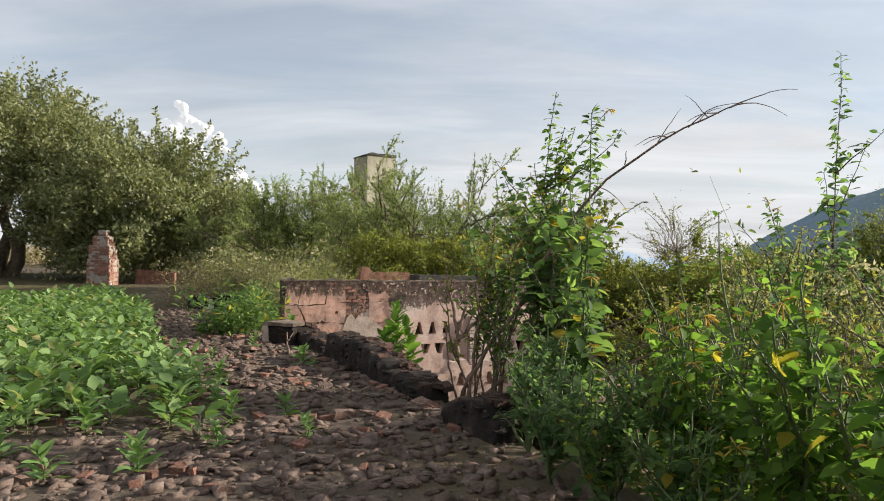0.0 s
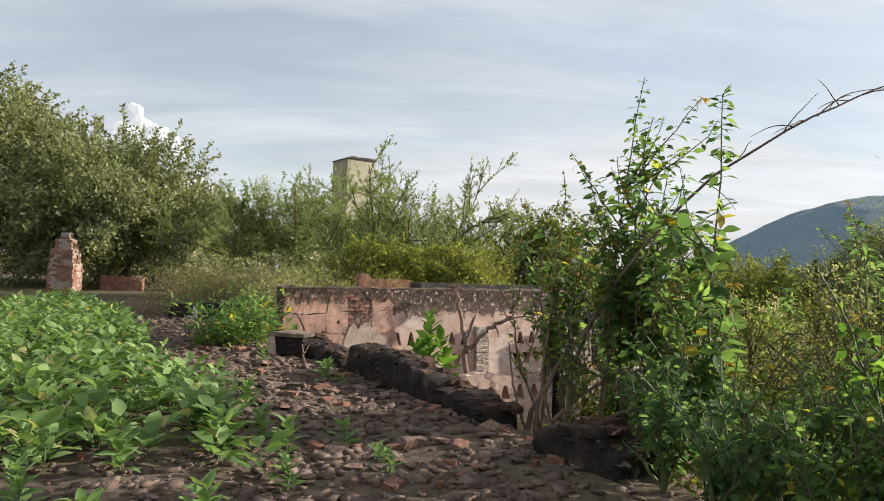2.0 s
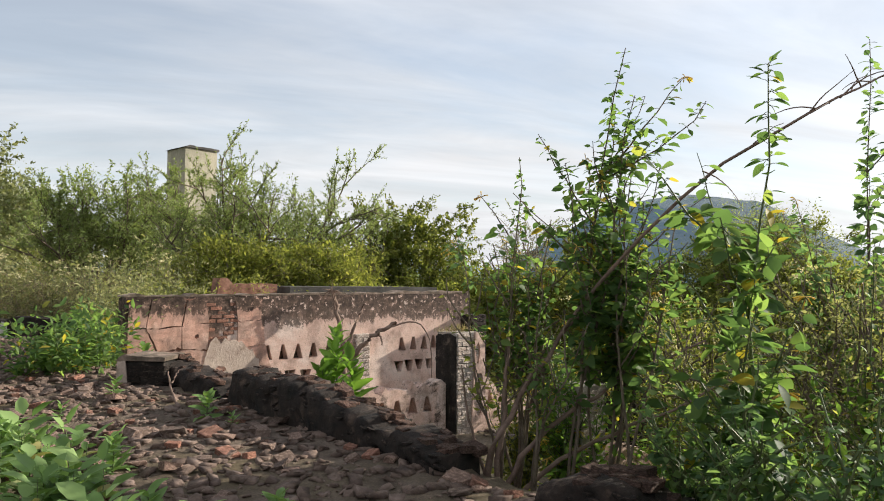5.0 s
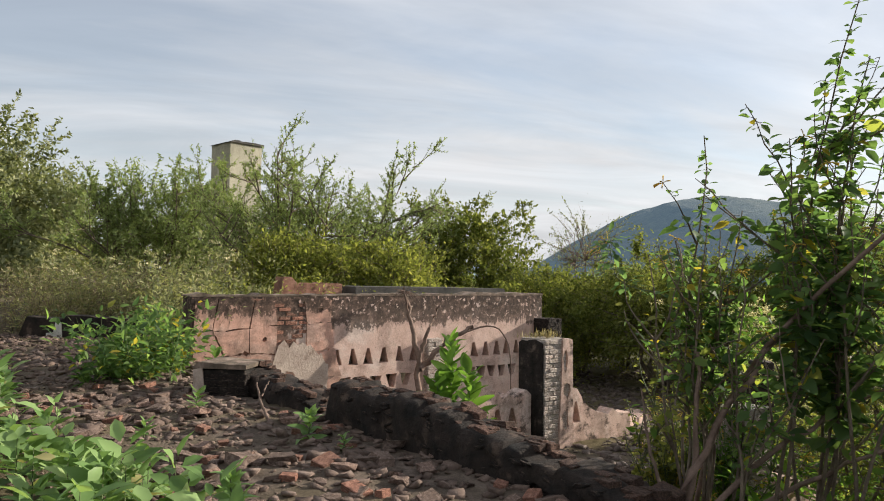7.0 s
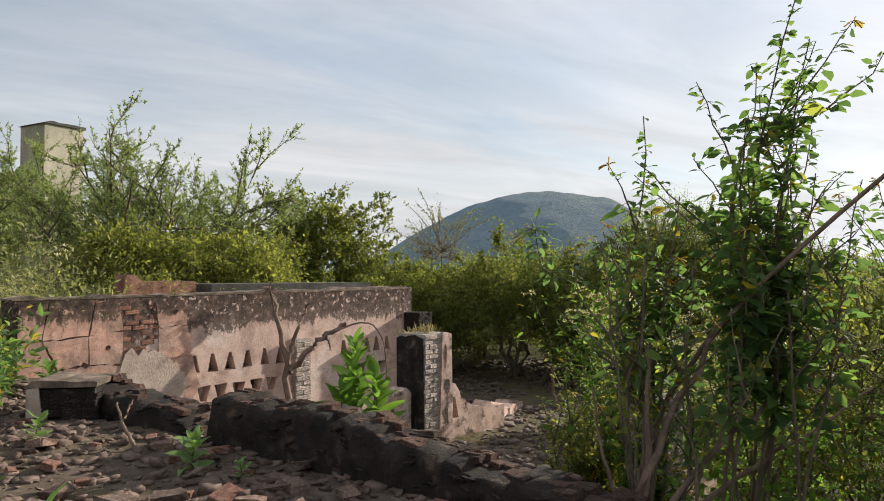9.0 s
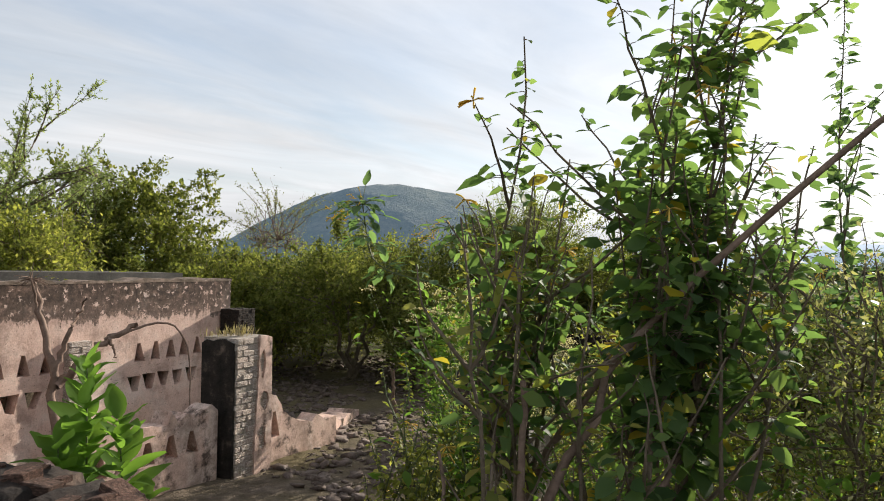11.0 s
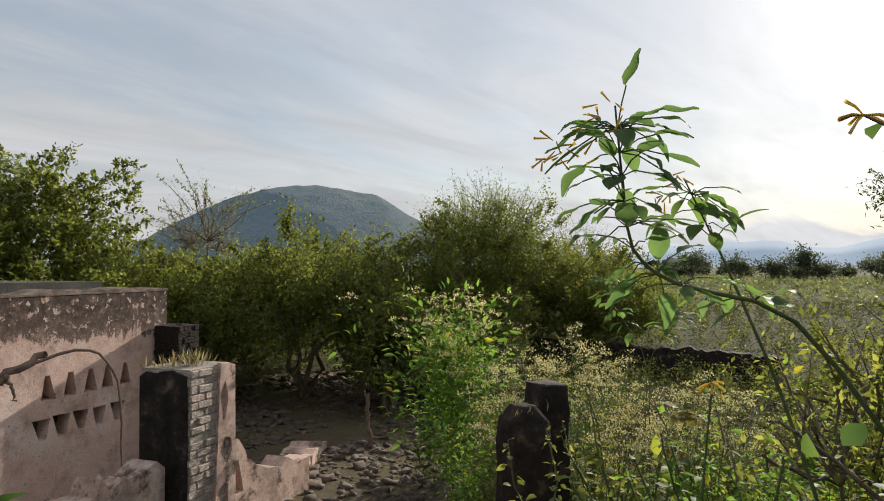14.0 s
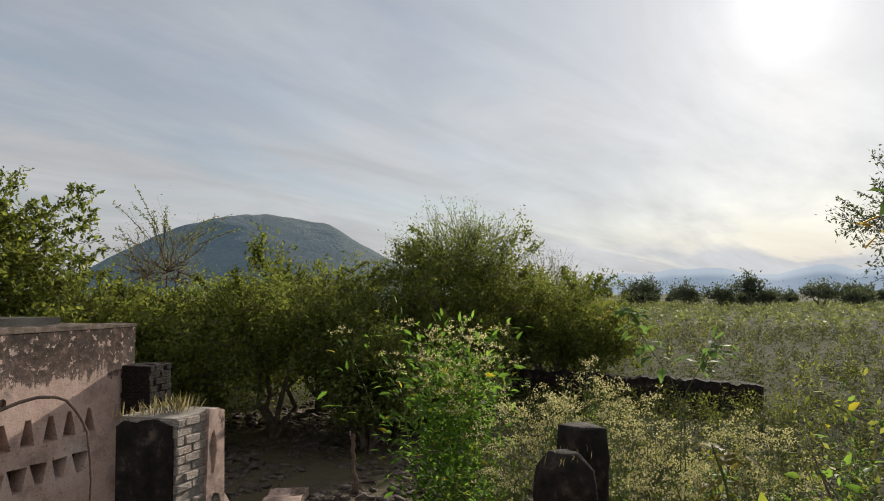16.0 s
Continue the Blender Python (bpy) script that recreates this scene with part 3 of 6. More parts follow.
# large spreading trees by the field
shrub("shade_tree", -23.8, 36.5, (6.6, 6.4, 4.6), 5.4, DIAMOND, LEAF_TREE, "broad grey-green acacia tree with a dense domed crown", "tree", 2300, 36, 0.21, 0.5, 1.5, 3, 0.42, 0.62, -0.5, 0.42, 0.25, 0.12, "shade trees", limbs=44, spikes=70)
shrub("shade_tree", -15.6, 36.0, (6.0, 6.0, 3.8), 3.2, DIAMOND, LEAF_TREE, "broad grey-green acacia tree with branches down to the ground", "tree", 2300, 36, 0.21, 0.5, 1.4, 3, 0.32, 0.62, -0.8, 0.42, 0.25, 0.12, "shade trees", limbs=30, spikes=70)
shrub("shade_tree", -36, 40, (7.5, 7.0, 4.6), 5.8, DIAMOND, LEAF_TREE, "broad grey-green acacia tree at the field's edge", "tree", 1500, 26, 0.3, 0.5, 1.6, 3, 0.4, 0.62, -0.5, 0.3, 0.15, 0.16, "shade trees", limbs=30)
# feathery mesquites round the tower
def mesquite(x, y, reach, tall, lean, label, stems=7, leaf_len=0.085, mat=None):
    """An open tree: forking upswept limbs, each with thorny shoots set with small leaf tufts."""
    z = float(height(x, y))
    t = thing("mesquite_tree", x, y, z, label, "tree", "mesquites")
    lg, tw = Geo(), Geo()
    at = lambda p, u: np.stack([np.interp(u, np.linspace(0, 1, len(p)), p[:, c]) for c in range(3)], -1)
    for k in range(stems):
        a = 2 * math.pi * (k + rng.uniform(-.3, .3)) / stems
        way = np.array([math.cos(a) * 0.8 + lean[0], math.sin(a) * 0.8 + lean[1], rng.uniform(0.7, 1.9)])
        limb = wander((0.1 * math.cos(a), 0.1 * math.sin(a), -0.1), way, rng.uniform(0.7, 1.0) * math.hypot(reach, tall), 12, 0.22, -0.015)
        wood = Geo()
        tube(wood, limb, np.linspace(0.06, 0.010, 12), 7)
        for j in range(11):
            u = rng.uniform(0.3, 1.0)
            d = unit(limb[-1] - limb[-4])
            bough = wander(at(limb, u), d * 0.5 + rng.normal(0, 0.62, 3) + [lean[0] * 0.4, lean[1] * 0.4, 0.25], rng.uniform(0.8, 1.7) * reach * 0.42, 9, 0.2, 0.03)
            tube(wood, bough, np.linspace(0.022, 0.004, 9), 5)
            bd = unit(bough[-1] - bough[0])
            rods = [bough] + [wander(at(bough, rng.uniform(0.15, 0.95)), bd * 0.65 + rng.normal(0, 0.5, 3) + [0, 0, 0.3], rng.uniform(0.25, 0.62), 5, 0.16, 0.02) for _ in range(10)]
            for r in rods:
                if len(r) == 5:
                    tube(tw, r, np.linspace(0.007, 0.002, 5), 3)
                n = 30 if len(r) == 5 else 34
                q = at(r, np.repeat(rng.uniform(0.05, 1.0, n // 2), 2))
                leaves(lg, q, rng.normal(0, 0.8, (n, 3)) + unit(r[-1] - r[0]) * 0.5 + [0, 0, 0.25], rng.normal(0, 0.8, (n, 3)) + [0, 0, 1], leaf_len * rng.uniform(0.6, 1.5, n), 0.36, DIAMOND)
        part("limb", wood, BARK, t, smooth=True)
    tagged(part("twig_mass", tw, BARK, t), kind="stuff")
    tagged(part("crown", lg, mat or LEAF_MESQ, t), kind="stuff")


mesquite(-6.0, 27.8, 2.3, 4.6, (0.0, 0.0), "open feathery mesquite tree beside the old tower", 18, 0.08)
shrub("mesquite_bush", -5.6, 27.2, (2.6, 2.2, 1.9), 2.4, DIAMOND, LEAF_MESQ, "bushy grey-green mesquite at the foot of the tower", "shrub", 420, 36, 0.12, 0.36, 0.8, 5, 0.06, 0.3, -0.8, 0.7, 0.4, 0.12, "mesquites", limbs=30, spikes=20)
mesquite(-1.2, 23.4, 2.5, 4.6, (0.14, 0.0), "open mesquite with thorny upswept boughs before the tower", 20, 0.066)
shrub("mesquite_bush", -0.6, 22.8, (2.7, 2.2, 1.7), 1.9, DIAMOND, LEAF_MESQ, "bushy green mesquite behind the ruined wall", "shrub", 460, 38, 0.09, 0.36, 0.7, 5, 0.06, 0.3, -0.9, 0.7, 0.4, 0.12, "mesquites", limbs=30, spikes=24)
mesquite(2.0, 24.2, 1.6, 2.9, (0.1, 0.0), "pale thin mesquite behind the ruined wall", 7, 0.07, LEAF_PALE)
shrub("sparse_tree", 19.5, 8.8, (2.3, 2.2, 1.8), 4.6, DIAMOND, LEAF_GREY, "thin grey-leaved tree at the yard's edge", "tree", 260, 26, 0.12, 0.4, 0.9, 3, 0.06, 0.3, -0.8, 0.6, 0.1, 0.14, limbs=60, spikes=16)
shrub("round_shrub", 3.9, 25.0, (2.5, 2.3, 2.6), 2.9, DIAMOND, LEAF_SHADE, "dark green rounded shrub behind the ruined wall", "shrub", 900, 40, 0.12, 0.5, 0.45, 4, 0.09, 0.4, -0.6, 0.5, 0.25, 0.12, limbs=30)
shrub("sparse_shrub", 1.3, 25.5, (1.3, 1.2, 1.6), 2.0, DIAMOND, LEAF_MESQ, "pale sparse shrub with thin upright twigs", "shrub", 120, 20, 0.09, 0.4, 1.0, 4, 0.05, 0.3, -0.5, 0.5, 0.7, 0.08, limbs=30)
for bx, by, r, h in ((-1.6, 20.2, 1.5, 1.6), (0.6, 20.8, 1.7, 1.75), (2.8, 21.5, 1.8, 1.9), (5.2, 22.6, 1.9, 2.3), (7.6, 23.6, 2.0, 2.6), (10.0, 25.0, 2.2, 2.7), (12.4, 26.0, 2.2, 2.7)):
    shrub("thorn_shrub", bx, by, (r, r, h * 0.62), h * 0.62, DIAMOND, LEAF_YELLOW, "yellow-green fine-leaved thorn shrub in the thicket", "shrub", 520, 42, 0.088, 0.48, 0.42, 5, 0.05, 0.45, -0.9, 0.55, 0.1, 0.26, "thicket", limbs=26, spikes=14)
# the dense thicket past the yard
for bx, by, r, h in ((8.4, 20.8, 2.6, 3.5), (5.5, 23.0, 2.1, 3.1), (11.4, 22.6, 2.2, 3.6), (13.6, 20.0, 2.3, 4.0), (15.3, 20.7, 2.5, 4.8), (17.2, 18.9, 2.1, 3.5), (19.2, 18.6, 2.0, 2.7), (11.6, 18.8, 1.2, 2.2), (8.9, 18.4, 0.95, 2.0)):
    shrub("thicket_shrub", bx, by, (r, r, h * 0.46), h * 0.62, DIAMOND, LEAF_SHADE, "dense domed thorn shrub at the edge of the yard", "shrub", int(220 * r + 160), 40, 0.095, 0.5, 0.45, 4, 0.07, 0.45, -0.6 if bx < 11 else -0.97, 0.75, 0.1, 0.28, "thicket", limbs=36, spikes=18)
shrub("wispy_shrub", 14.2, 20.0, (2.0, 1.9, 1.4), 4.0, DIAMOND, LEAF_MESQ, "wispy grey-green shrub top with fine upright twigs", "shrub", 340, 24, 0.08, 0.3, 1.0, 4, 0.05, 0.3, -0.4, 0.5, 0.6, 0.07, limbs=30)
shrub("bare_shrub", 27, 24.5, (2.0, 2.0, 1.8), 3.3, DIAMOND, LEAF_TREE, "dark twiggy shrub standing clear of the thicket", "shrub", 200, 16, 0.10, 0.3, 1.5, 5, 0.07, 0.3, -0.4, 0.4, 0.8, 0.05, limbs=60)
shrub("bare_tree", 9.3, 26.6, (1.5, 1.4, 1.5), 3.8, DIAMOND, LEAF_TREE, "thin almost bare tree with reddish twigs", "tree", 130, 16, 0.08, 0.4, 1.0, 3, 0.05, 0.3, -0.5, 0.6, 0.5, 0.14, limbs=60, bark=TWIG, spikes=16)
for k in range(16):
    a, d = radians(rng.uniform(63, 90)), rng.uniform(150, 230)
    r = rng.uniform(1.2, 2.8)
    shrub("field_tree", d * math.sin(a), d * math.cos(a), (r, r, r * 0.8), r * 1.15, DIAMOND, LEAF_FAR, "small dark tree on the far plain", "tree", 90, 22, 0.5, 0.6, 1.2, 2, 0.14, 0.4, -0.6, 0.5, 0.2, 0.2, "trees on the plain", limbs=8)


# ---- the ruin ----
def local_frame(name, label, category, kind="", group=""):
    t = thing(name, WALL_A[0], WALL_A[1], 0, label, category, group, kind)
    t.rotation_euler = (0, 0, WALL_ANGLE)
    return t


def pierced(outline, holes, depth):
    """A wall slab from an outline (u, z) with holes, its front at y = 0 and its back at y = depth."""
    bm = bmesh.new()
    edges = []
    for loop in [outline] + holes:
        vs = [bm.verts.new((u, 0, z)) for u, z in loop]
        edges += [bm.edges.new((vs[i], vs[(i + 1) % len(vs)])) for i in range(len(vs))]
    bmesh.ops.triangle_fill(bm, edges=edges, use_beauty=True, use_dissolve=False)
    ret = bmesh.ops.extrude_face_region(bm, geom=list(bm.faces))
    bmesh.ops.translate(bm, verts=[g for g in ret["geom"] if isinstance(g, bmesh.types.BMVert)], vec=(0, depth, 0))
    bmesh.ops.recalc_face_normals(bm, faces=bm.faces)
    me = bpy.data.meshes.new("slab")
    bm.to_mesh(me)
    bm.free()
    return me


def jag(u0, z0, u1, z1, n, amp):
    """A worn edge between two points, without its last point."""
    return [(u0 + (u1 - u0) * i / n + (rng.uniform(-.4, .4) * (u1 - u0) / n if 0 < i else 0), z0 + (z1 - z0) * i / n + (rng.normal(0, amp) if 0 < i else 0)) for i in range(n)]


def tri_up(u, z, w, h):
    j = lambda: rng.uniform(-.012, .012)
    return [(u - w / 2 + j(), z + j()), (u + w / 2 + j(), z + j()), (u + 0.03 + j(), z + h + j()), (u - 0.03 + j(), z + h + j())]


def tri_down(u, z, w, h):
    j = lambda: rng.uniform(-.015, .015)
    return [(u - 0.05 + j(), z + j()), (u + 0.05 + j(), z + j()), (u + w / 2 + j(), z + h + j()), (u - w / 2 + j(), z + h + j())]


def pocket(u, z, w, h):
    """A ragged hole."""
    return [(u + w * math.cos(a) * rng.uniform(0.5, 1.1), z + h * math.sin(a) * rng.uniform(0.6, 1.1)) for a in np.linspace(0, 2 * math.pi, 9, endpoint=False)]


main_wall = local_frame("wall_north", "ruined pink plastered wall with rows of triangular openings", "wall", "structure")
top = jag(7.53, 1.13, 0.0, 1.12, 34, 0.012)
holes = [tri_up(u, -0.10, 0.20, 0.28) for u in (2.52, 2.84, 3.16, 3.49, 3.83, 4.14, 5.62, 5.93, 6.22, 6.49, 6.78)]
holes += [tri_down(u, -0.56, 0.24, 0.24) for u in (2.68, 2.99, 3.32, 3.66, 3.97, 5.55, 5.82, 6.09, 6.37, 6.65)]
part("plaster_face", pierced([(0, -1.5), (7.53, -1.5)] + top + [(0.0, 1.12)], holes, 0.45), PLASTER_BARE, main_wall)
part("coping", pierced([(-0.02, 1.12), (7.55, 1.12), (7.55, 1.17)] + jag(7.55, 1.16, -0.02, 1.15, 60, 0.016) + [(-0.02, 1.14)], [], 0.49), COPING, main_wall).location = (0, -0.006, 0)


def brick_stack(parent, w, d, h, z0, course=0.085, size=0.26, worn=0.02, mat=BRICK, name="brick"):
    """A pier of single bricks, laid with recessed joints round a core."""
    core = bmesh.new()
    bmesh.ops.create_cube(core, size=1)
    bmesh.ops.scale(core, vec=(w - 0.012, d - 0.012, h - 0.02), verts=core.verts)
    bmesh.ops.translate(core, vec=(0, 0, z0 + h / 2 - 0.01), verts=core.verts)
    me = bpy.data.meshes.new("core")
    core.to_mesh(me)
    core.free()
    part("mortar_core", me, SOOT if mat == DARKSTONE else MORTAR, parent)
    rows = int(h / course)
    for r in range(rows):
        z = z0 + (r + 0.5) * course
        for along, other, turn in ((w, d, 0), (d, w, 90)):
            n = max(1, round(along / size))
            shift = 0.5 if r % 2 else 0.0
            for side in (-1, 1):
                for i in range(n + (1 if shift else 0)):
                    a, b = max(-0.5, (i - shift) / n - 0.5), min(0.5, (i + 1 - shift) / n - 0.5)
                    if b - a < 0.1 / along:
                        continue
                    ob = part(name, (PALE_MESHES if mat == PALEBRICK else BRICK_MESHES if mat == BRICK else SOOT_MESHES)[int(rng.integers(8))], mat, parent)
                    m = pose(0, 0, 0, 0, 0, turn) @ pose((a + b) / 2 * along, side * (other / 2 - 0.05), z, rng.normal(0, 1.2), rng.normal(0, 1.0), rng.normal(0, 1.5))
                    ob.matrix_local = m @ Matrix.Diagonal(((b - a) * along - 0.009, 0.11 + rng.uniform(-worn, worn) * 0.8, course - 0.010, 1))


def brick_mesh(k):
    bm = bmesh.new()
    bmesh.ops.create_cube(bm, size=1)
    bmesh.ops.bevel(bm, geom=list(bm.edges), offset=0.07, segments=1, affect="EDGES")
    for v in bm.verts:
        v.co += Vector(rng.normal(0, 0.022, 3))
    me = bpy.data.meshes.new("brick")
    bm.to_mesh(me)
    bm.free()
    return me


MORTAR = rough_material("lime_mortar", [(0.3, (0.22, 0.19, 0.16)), (0.7, (0.42, 0.37, 0.32))], 5, 0.6, 50)
BRICK_MESHES = [brick_mesh(k) for k in range(8)]
PALE_MESHES = [brick_mesh(k) for k in range(8)]
SOOT_MESHES = [brick_mesh(k) for k in range(8)]


def rock_mesh(k, flat=0.6):
    bm = bmesh.new()
    if k % 3 and flat < 0.7:
        bmesh.ops.create_cube(bm, size=0.8)
        bmesh.ops.bisect_plane(bm, geom=list(bm.verts) + list(bm.edges) + list(bm.faces), plane_co=(rng.uniform(-.1, .1), 0, 0), plane_no=(1, rng.uniform(-.5, .5), rng.uniform(-.4, .4)))
        for v in bm.verts:
            v.co = Vector((v.co.x + rng.normal(0, 0.09), v.co.y + rng.normal(0, 0.09), (v.co.z + rng.normal(0, 0.10)) * flat))
        me = bpy.data.meshes.new("rock")
        bmesh.ops.triangulate(bm, faces=list(bm.faces))
        bm.to_mesh(me)
        bm.free()
        return me
    bmesh.ops.create_icosphere(bm, subdivisions=1, radius=0.5)
    s = Vector(rng.uniform(0.5, 1.0, 3))
    for v in bm.verts:
        v.co *= rng.uniform(0.75, 1.15)
        v.co = Vector((max(-.42, min(.42, v.co.x)), max(-.4, min(.4, v.co.y)), max(-.36, min(.36, v.co.z)) * flat))
    me = bpy.data.meshes.new("rock")
    bm.to_mesh(me)
    bm.free()
    return me


ROCKS = [rock_mesh(k) for k in range(10)]
DARK_ROCKS = [rock_mesh(k, 0.75) for k in range(8)]

# brick pier before the wall, its stub, and the pilaster on the wall
pier = thing("brick_pier", 2.36, 14.57, -1.42, "tall worn brick pier with flaking pink plaster, grass on top", "pier")
pier.rotation_euler = (0, 0, WALL_ANGLE)
brick_stack(pier, 0.62, 0.60, 1.9, 0.0, course=0.078, size=0.21, worn=0.035, mat=PALEBRICK)
part("sooty_render", pierced([(-0.29, 0.0)] + jag(0.29, 0.0, 0.28, 1.8, 14, 0.012) + jag(0.27, 1.82, -0.28, 1.86, 6, 0.02) + jag(-0.29, 1.8, -0.28, 0.1, 14, 0.012), [], 0.03), SOOT, pier, "blackened render").matrix_local = pose(-0.350, 0, 0, 0, 0, -90)
part("plaster_skin", pierced([(0.02, 0.0), (0.34, 0.0)] + jag(0.35, 0.5, 0.33, 1.84, 7, 0.01) + jag(0.33, 1.86, 0.1, 1.9, 3, 0.01) + jag(0.1, 1.9, 0.03, 0.5, 9, 0.03) + [(0.02, 0.3)],
     [pocket(0.20, 1.0, 0.09, 0.17), pocket(0.17, 0.52, 0.11, 0.2), pocket(0.16, 1.5, 0.07, 0.22)], 0.05), PLASTER, pier, "ragged pink plaster with pockets").location = (0, -0.334, 0)
stub = thing("brick_stub", 3.6, 17.25, -1.4, "low square blackened brick stub at the wall's end", "pier")
stub.rotation_euler = (0, 0, WALL_ANGLE)
brick_stack(stub, 0.42, 0.42, 2.04, 0.0, mat=DARKSTONE)
pil = local_frame("wall_pilaster", "narrow brick pilaster bonded into the pink wall", "pilaster")
pil.location = (WALL_A[0] + WALL_E[0] * 4.56 - WALL_N[0] * 0.02, WALL_A[1] + WALL_E[1] * 4.56 - WALL_N[1] * 0.02, -1.3)
brick_stack(pil, 0.34, 0.2, 1.62, 0.0, mat=PALEBRICK)

# lower pierced wall on both sides of the pier
low = thing("wall_yard", 2.28, 14.42, 0, "low broken wall of pink plaster with rough openings", "wall", kind="structure")
low.rotation_euler = (0, 0, WALL_ANGLE)
part("plaster_face", pierced([(-2.6, -1.5), (-0.3, -1.5), (-0.3, -0.46)] + jag(-0.3, -0.46, -1.1, -0.40, 9, 0.05) + jag(-1.1, -0.5, -2.0, -0.44, 10, 0.05) + jag(-2.0, -0.4, -2.6, -0.75, 5, 0.05),
     [tri_up(u, -0.92, 0.22, 0.28) for u in (-2.0, -1.7, -1.38, -1.05, -0.72)], 0.3), PLASTER, low)
part("plaster_face", pierced([(0.3, -1.5), (2.3, -1.5), (2.3, -1.05)] + jag(2.3, -1.02, 1.2, -0.86, 7, 0.05) + jag(1.15, -0.82, 0.85, -0.52, 4, 0.05) + jag(0.82, -0.45, 0.3, -0.1, 5, 0.05),
     [tri_up(0.48, -0.95, 0.2, 0.34), tri_up(0.8, -1.05, 0.22, 0.36)], 0.3), PLASTER, low)
lowb = thing("low_wall_end", 5.1, 16.1, -1.5, "low mossy stretch of broken wall in the yard", "wall", kind="structure")
lowb.rotation_euler = (0, 0, math.atan2(1.5, 1.8))
part("plaster_face", pierced([(-1.1, -0.2), (1.1, -0.2), (1.1, 0.05)] + jag(1.1, 0.12, -1.1, 0.3, 12, 0.025), [], 0.5), PLASTER, lowb)

ypost = thing("broken_post", 1.78, 8.9, -1.4, "broken limewashed brick post in the weeds below the wall", "post")
ypost.rotation_euler = (0, 0, WALL_ANGLE)
brick_stack(ypost, 0.38, 0.36, 1.78, 0.0, course=0.078, size=0.2, worn=0.03, mat=PALEBRICK)
frag = thing("wall_fragment", 2.45, 9.1, -1.4, "low fragment of pink plastered wall in the weeds", "wall fragment")
frag.rotation_euler = (0, 0, WALL_ANGLE)
part("plaster_face", pierced([(-0.45, -0.1), (0.7, -0.1), (0.72, 0.7)] + jag(0.7, 0.8, -0.4, 1.15, 9, 0.06), [pocket(0.2, 0.5, 0.12, 0.14)], 0.28), PLASTER, frag)

far_low = thing("wall_far", 17.0, 16.3, -1.6, "low dark broken wall at the yard's far side", "wall", kind="structure")
far_low.rotation_euler = (0, 0, math.atan2(-6.3, 2.7))
part("face", pierced([(-3.6, -0.2), (3.4, -0.2), (3.4, 0.5)] + jag(3.4, 0.62, 0.8, 0.84, 30, 0.03) + jag(0.7, 0.78, -0.5, 0.74, 14, 0.03) + jag(-0.6, 0.86, -3.6, 0.95, 30, 0.03), [], 0.45), DARKSTONE, far_low)

# second wall behind: a dark slab and a red brick remnant
slab = local_frame("roof_slab", "dark flat slab behind the pink wall", "slab")
part("slab", pierced([(3.6, 1.1), (7.6, 1.1), (7.6, 1.24), (3.6, 1.27)], [], 2.2), CAPM, slab).location = (0, 1.3, 0)
rem = local_frame("brick_remnant", "broken red brick wall top behind the pink wall", "wall")
part("body", pierced([(1.9, 0), (3.4, 0), (3.4, 1.25)] + jag(3.4, 1.32, 1.9, 1.42, 8, 0.05), [], 0.4), BRICK, rem).location = (0, 1.5, 0)


